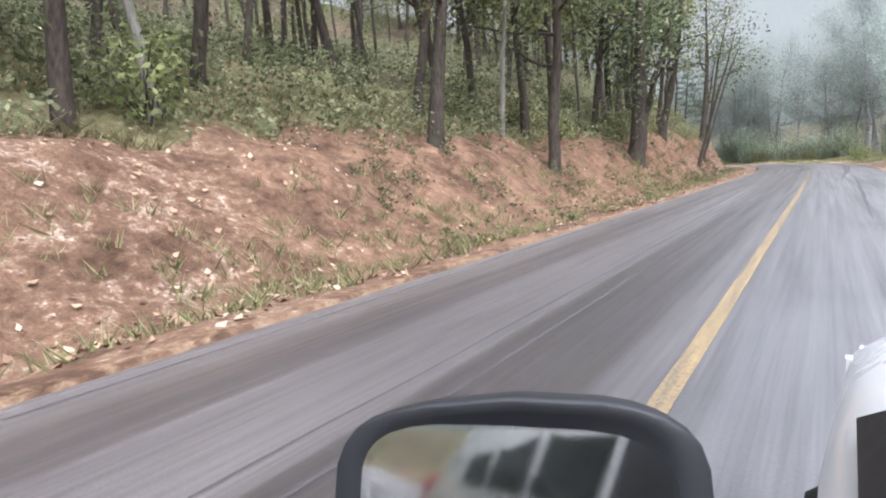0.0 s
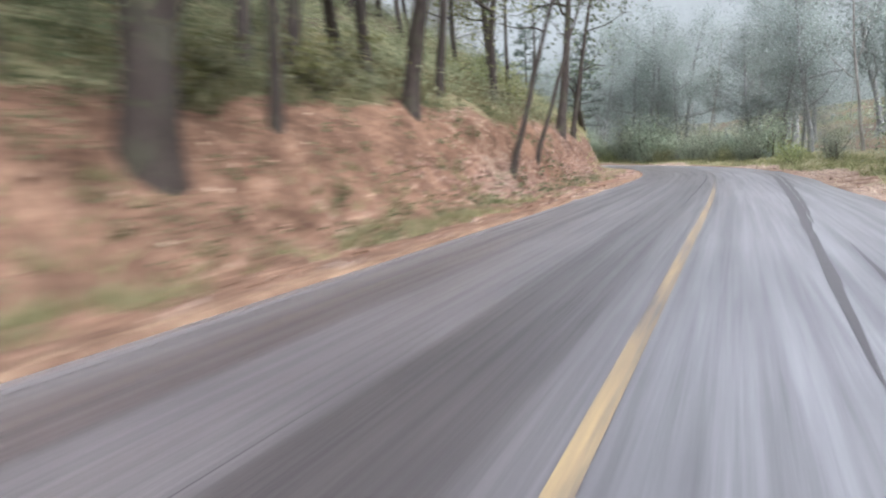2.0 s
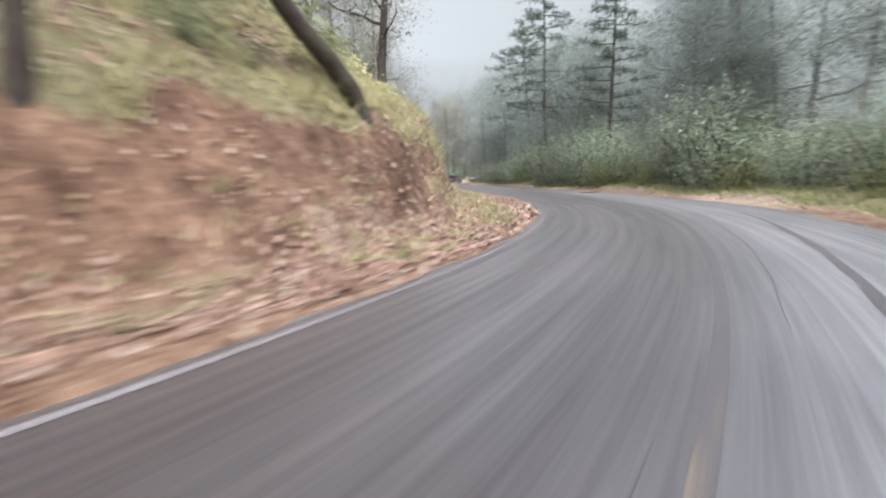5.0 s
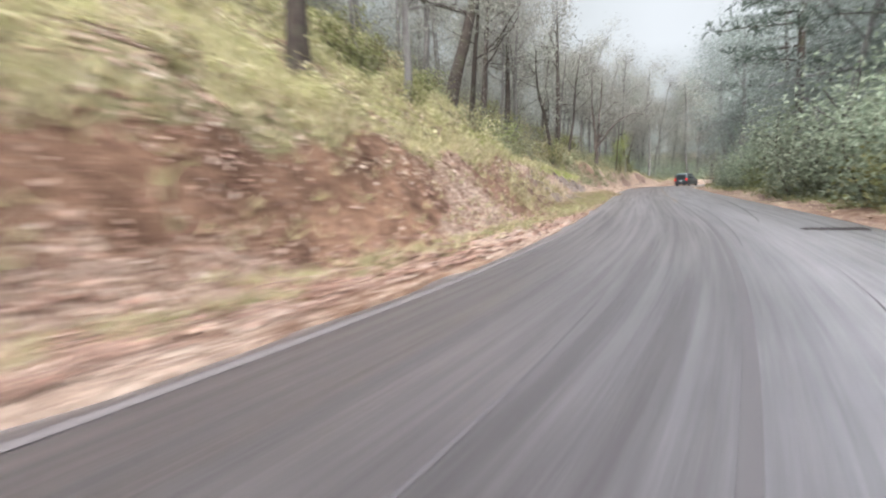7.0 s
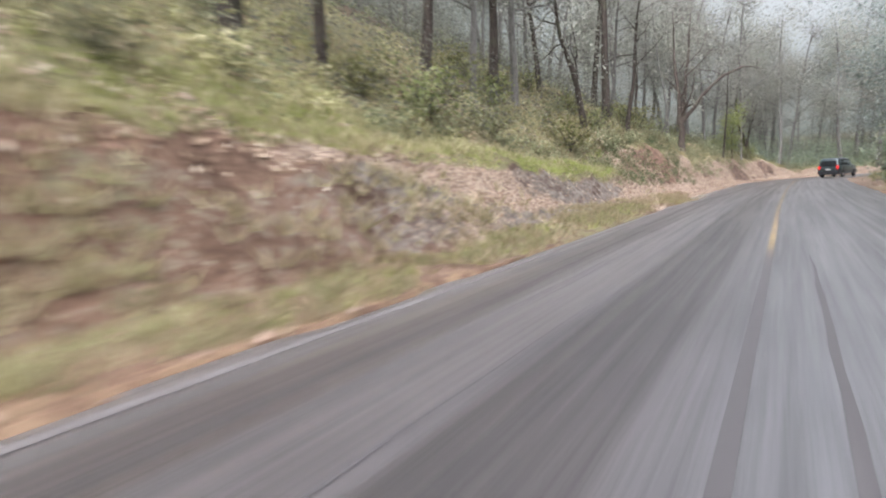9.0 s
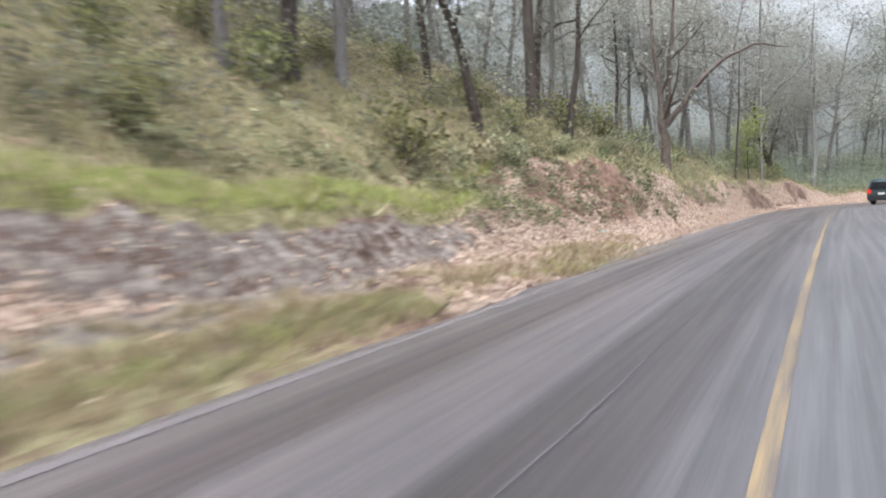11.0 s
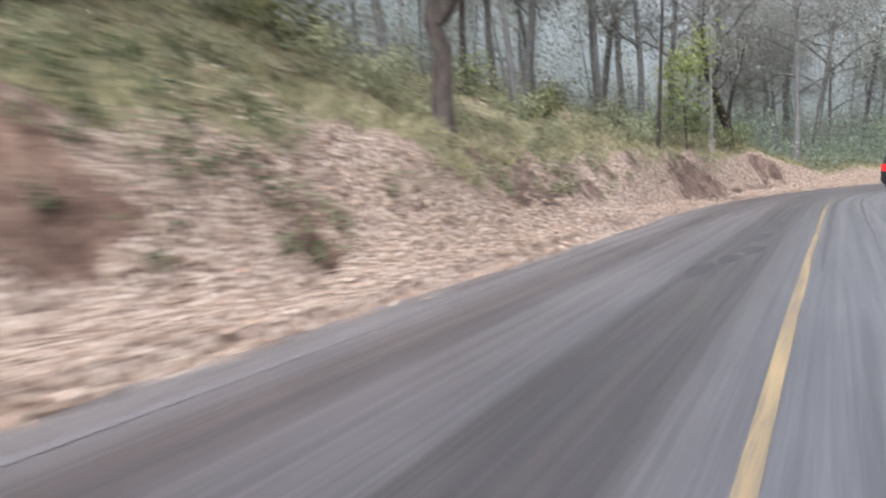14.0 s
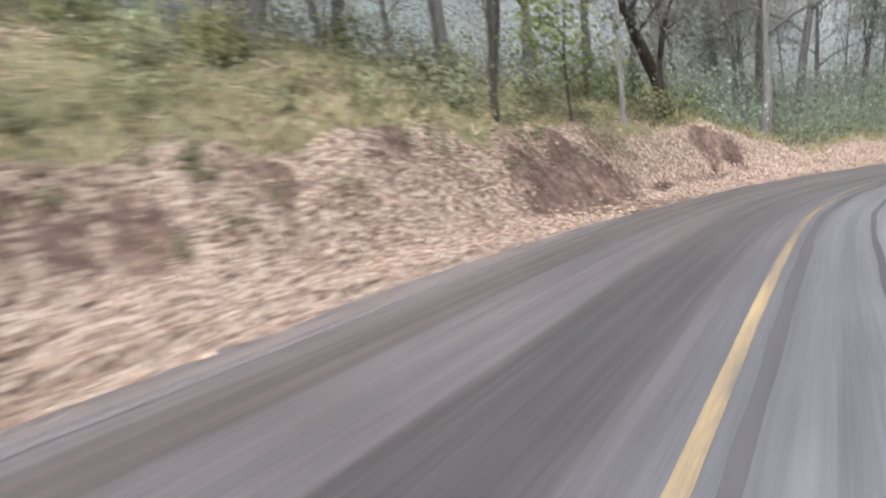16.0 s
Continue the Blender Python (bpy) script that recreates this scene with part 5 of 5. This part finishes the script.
def wheel_mesh_rings(profile, n):
    """A solid of revolution about x from (x, radius) pairs."""
    p = np.array(profile)
    a = np.linspace(0, 2 * np.pi, n, endpoint=False)
    V = np.stack([np.repeat(p[:, 0], n), np.outer(p[:, 1], np.cos(a)).ravel(), np.outer(p[:, 1], np.sin(a)).ravel()], 1)
    k = len(p)
    i, j = np.meshgrid(np.arange(k - 1), np.arange(n), indexing="ij")
    i, j = i.ravel(), j.ravel()
    return V, np.stack([i * n + j, (i + 1) * n + j, (i + 1) * n + (j + 1) % n, i * n + (j + 1) % n], 1)


def wheel(parent, x, y, r, side):
    hub = new("wheel")
    hub.parent = parent
    V, F = wheel_mesh_rings([(-0.09, r * 0.62), (-0.1, r * 0.75), (-0.1, r * 0.93), (-0.07, r), (0.07, r), (0.1, r * 0.93), (0.1, r * 0.75), (0.09, r * 0.62)], 28)
    put("tyre", mesh_data("tyre", V, F, TYRE, True), hub)
    V, F = wheel_mesh_rings([(0.06, r * 0.63), (0.085, r * 0.6), (0.05, r * 0.5), (0.07, r * 0.16), (0.085, 0.001)], 20)
    put("rim", mesh_data("rim", V, F, ALLOY, True), hub)
    hub.matrix_basis = pose(x, y, r, 0, 0, 0 if side > 0 else 180)


def car(name, m, paint, lamp, long, wide, belt, roof_pts, label, plan_half, nose=0.0):
    """A car by cross-sections: roof_pts are (y, roof height, roof half-width share) from tail to nose."""
    root = new(name)
    ys = np.array([q[0] for q in roof_pts])
    zr = np.array([q[1] for q in roof_pts])
    wr = np.array([q[2] for q in roof_pts])
    hw = wide / 2 * np.interp(ys, *plan_half)
    rings = []
    for y, z, w, h in zip(ys, zr, wr, hw):
        b = min(belt, z - 0.06)
        half = [(h * 0.90, 0.26), (h * 0.985, 0.42), (h, 0.62), (h * 0.99, b - 0.06), (h * 0.965, b), (h * (0.965 + w) / 2, (b + z) / 2 + 0.01), (h * w, z - 0.05), (h * w * 0.9, z - 0.008), (0, z + 0.012)]
        rings.append([(px, y, pz) for px, pz in half] + [(-px, y, pz) for px, pz in half[-2::-1]])
    R = np.array(rings)
    n, k = R.shape[:2]
    V = R.reshape(-1, 3)
    F = grid_faces(n, k)[:, ::-1]
    bm = bmesh.new()
    vs = [bm.verts.new(v) for v in V]
    for f in F:
        bm.faces.new([vs[i] for i in f])
    bm.faces.new([vs[i] for i in range(k)])
    bm.faces.new([vs[(n - 1) * k + i] for i in range(k)][::-1])
    for i in range(n - 1):
        bm.faces.new([vs[i * k], vs[i * k + k - 1], vs[(i + 1) * k + k - 1], vs[(i + 1) * k]])
    bmesh.ops.recalc_face_normals(bm, faces=bm.faces[:])
    part("body", bm, paint, root, smooth=True)

    def panel(pname, quads, mat, plabel="", parent=root, lift=0.008):
        bm = bmesh.new()
        for q in quads:
            c = [Vector(p) for p in q]
            nrm = (c[1] - c[0]).cross(c[3] - c[0]).normalized()
            if nrm.dot(sum(c, Vector()) / 4 - Vector((0, sum(p.y for p in c) / 4, belt * 0.8))) < 0:
                nrm = -nrm
            bm.faces.new([bm.verts.new(p + nrm * lift) for p in c])
        bmesh.ops.solidify(bm, geom=bm.faces[:], thickness=-0.006)
        bmesh.ops.recalc_face_normals(bm, faces=bm.faces[:])
        return part(pname, bm, mat, parent, plabel)

    def at(y, j):
        return [float(np.interp(y, ys, R[:, j, a])) for a in range(3)]

    def blend(p, q, u):
        return [p[a] + (q[a] - p[a]) * u for a in range(3)]
    cab = [i for i in range(n) if zr[i] > belt + 0.3]
    y0, y1 = ys[cab[0]], ys[cab[-1]]
    for sgn in (1, -1):
        def side(y, u):
            p = blend(at(y, 4), at(y, 6), u)
            return (sgn * p[0], p[1], p[2])
        cut = np.linspace(y0 + 0.12, y1 - 0.05, 4)
        for a, b in zip(cut[:-1], cut[1:]):
            panel("side_window", [[side(a + 0.03, 0.08), side(b - 0.03, 0.08), side(b - 0.03, 0.88), side(a + 0.03, 0.88)]], CAR_GLASS)
        part("door_handle", box_bm((0.025, 0.16, 0.03), (sgn * (wide / 2 + 0.012), (y0 + y1) / 2 - 0.1, belt - 0.14), 0.008), BLACK, root)
        part("headlight", box_bm((0.32, 0.1, 0.13), (sgn * wide * 0.36, ys[-1] - 0.09, 0.66), 0.03), CLEAR_LENS, root)
        part("tail_light", box_bm((0.2, 0.1, 0.3), (sgn * wide * 0.405, ys[0] + 0.02, belt - 0.12), 0.03), lamp, root, "lit red tail light" if lamp is LIT_RED else "")
    i = cab[0]
    tail = [[(sx * blend(at(ys[0], 4), at(ys[i], 6), u)[0] * 0.86, blend(at(ys[0], 4), at(ys[i], 6), u)[1], blend(at(ys[0], 4), at(ys[i], 6), u)[2]) for sx, u in ((-1, 0.12), (1, 0.12), (1, 0.88), (-1, 0.88))]]
    panel("rear_window", tail, CAR_GLASS, "", root, 0.03)
    i = cab[-1]
    j = min(i + 1, n - 1)
    front = [[(sx * blend(at(ys[j], 4), at(ys[i], 6), u)[0] * 0.92, blend(at(ys[j], 4), at(ys[i], 6), u)[1], blend(at(ys[j], 4), at(ys[i], 6), u)[2]) for sx, u in ((-1, 0.1), (1, 0.1), (1, 0.92), (-1, 0.92))]]
    panel("windshield", front, CAR_GLASS, "", root, 0.02)
    part("rear_bumper", box_bm((wide * 0.94, 0.16, 0.24), (0, ys[0] - 0.02, 0.45), 0.05), BLACK, root)
    part("front_bumper", box_bm((wide * 0.92, 0.16, 0.24), (0, ys[-1] + 0.0, 0.45), 0.05), paint, root)
    part("number_plate", box_bm((0.36, 0.02, 0.13), (0, ys[0] - 0.06, 0.72), 0.004), PLATE, root, "blank pale number plate")
    for sx in (1, -1):
        for wy in (ys[0] + long * 0.2, ys[-1] - long * 0.19):
            wheel(root, sx * (wide / 2 - 0.1), wy, 0.32, sx)
    root.matrix_basis = m
    tagged(root, label, "car")
    return root


def road_pose(s, lat):
    x, y = plan(s, lat)
    return pose(float(x), float(y), 0.01, 0, 0, math.degrees(float(np.interp(s, LINE_S, LINE_H))))


SUV_ROOF = [(-2.15, 0.95, 0.86), (-2.12, 1.05, 0.84), (-1.95, 1.62, 0.8), (-1.7, 1.72, 0.79), (-0.6, 1.75, 0.79), (0.25, 1.7, 0.78), (0.5, 1.6, 0.8), (1.15, 1.08, 0.88), (1.75, 1.0, 0.86), (2.1, 0.86, 0.8), (2.2, 0.6, 0.7)]
SEDAN_ROOF = [(-2.2, 0.8, 0.84), (-2.15, 0.95, 0.84), (-1.55, 1.0, 0.84), (-1.0, 1.36, 0.76), (-0.4, 1.43, 0.75), (0.3, 1.4, 0.75), (1.05, 0.98, 0.86), (1.8, 0.86, 0.84), (2.1, 0.74, 0.78), (2.2, 0.55, 0.7)]
HALF = ([-2.2, -1.9, 0, 1.6, 2.2], [0.93, 1.0, 1.0, 0.98, 0.84])
car("car", road_pose(174.5, 1.5), DARK_PAINT, LIT_RED, 4.3, 1.78, 1.0, SUV_ROOF, "dark green estate car with lit red tail lights", HALF)
car("car", road_pose(186.5, 1.5), SILVER_PAINT, RED_LENS, 4.4, 1.72, 0.95, SEDAN_ROOF, "silver sedan on the road ahead of a dark car", HALF)

# The car that carries the camera, left standing where the path starts.
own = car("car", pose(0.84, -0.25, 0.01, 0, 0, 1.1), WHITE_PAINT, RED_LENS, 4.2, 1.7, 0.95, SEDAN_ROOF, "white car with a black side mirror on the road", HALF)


def mirror_shell():
    """Rounded wing-mirror housing: flat towards the tail, domed towards the nose."""
    bm = bmesh.new()
    rings = []
    for y, k in ((-0.035, 0.86), (-0.045, 0.97), (-0.03, 1.0), (0.01, 0.97), (0.05, 0.84), (0.08, 0.6), (0.095, 0.25)):
        ring = []
        for i in range(28):
            a = 2 * math.pi * i / 28
            c, s = math.cos(a), math.sin(a)
            x = 0.132 * math.copysign(abs(c) ** 0.5, c) * k
            z = 0.080 * math.copysign(abs(s) ** 0.55, s) * k * (1 + 0.16 * (x / 0.132 if x < 0 else 0))
            ring.append(bm.verts.new((x, y, z)))
        rings.append(ring)
    for a, b in zip(rings[:-1], rings[1:]):
        for i in range(28):
            bm.faces.new((a[i], a[(i + 1) % 28], b[(i + 1) % 28], b[i]))
    bm.faces.new(rings[0])
    bm.faces.new(rings[-1][::-1])
    bmesh.ops.recalc_face_normals(bm, faces=bm.faces[:])
    return bm


def mirror_pane():
    bm = bmesh.new()
    vs = []
    for i in range(28):
        a = 2 * math.pi * i / 28
        c, s = math.cos(a), math.sin(a)
        x = 0.110 * math.copysign(abs(c) ** 0.5, c)
        vs.append(bm.verts.new((x, -0.041, 0.060 * math.copysign(abs(s) ** 0.55, s))))
    bm.faces.new(vs)
    bmesh.ops.solidify(bm, geom=bm.faces[:], thickness=0.004)
    return bm


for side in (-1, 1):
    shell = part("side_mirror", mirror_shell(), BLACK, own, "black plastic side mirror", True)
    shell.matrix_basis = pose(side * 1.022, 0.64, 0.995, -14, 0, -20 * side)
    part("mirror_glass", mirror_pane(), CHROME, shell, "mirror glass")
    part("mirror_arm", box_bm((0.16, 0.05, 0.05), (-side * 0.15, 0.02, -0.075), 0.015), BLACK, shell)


def sail_panel(side):
    """Black triangle between the front window and the windscreen pillar, added to darken the mirror's reflection."""
    bm = bmesh.new()
    rim = [(0.822, 0.26, 0.955), (0.80, 0.98, 0.965), (0.675, 0.30, 1.31), (0.665, 0.26, 1.33)]
    a = [bm.verts.new((side * x, y, z)) for x, y, z in rim]
    b = [bm.verts.new((side * (x - 0.03), y, z)) for x, y, z in rim]
    bm.faces.new(a)
    bm.faces.new(b[::-1])
    for i in range(4):
        bm.faces.new((a[i], b[i], b[(i + 1) % 4], a[(i + 1) % 4]))
    bmesh.ops.recalc_face_normals(bm, faces=bm.faces[:])
    return bm


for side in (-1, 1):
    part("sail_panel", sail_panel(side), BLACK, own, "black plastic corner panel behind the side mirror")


# ---- litter ----
def wrapper(s, lat, turn):
    """A crumpled plastic wrapper thrown on the leaves."""
    r = np.random.RandomState(77)
    n = 9
    u, v = np.meshgrid(np.linspace(-1, 1, n), np.linspace(-1, 1, n), indexing="ij")
    z = 0.028 + 0.016 * np.sin(3.1 * u + 1.7 * v) + 0.012 * np.cos(4.3 * v - 2 * u) + r.normal(0, 0.004, (n, n))
    V = np.stack([0.085 * u + 0.012 * np.sin(4 * v), 0.05 * v + 0.01 * np.cos(3 * u), z], 2).reshape(-1, 3)
    film = make_plain("teal_plastic_film", (0.10, 0.36, 0.36), 0.35, 0.5, 0.0, 0.25, 30.0)
    root = new("plastic_wrapper")
    sheet = put("film", mesh_data("film", V, grid_faces(n, n), film, True), root)
    thick = sheet.modifiers.new("thickness", "SOLIDIFY")
    thick.thickness = 0.002
    x, y = (float(q) for q in plan(s, lat))
    root.matrix_basis = stand(x, y, turn)
    tagged(root, "crumpled teal plastic wrapper on dead leaves", "litter")


wrapper(140.6, -5.4, 40)
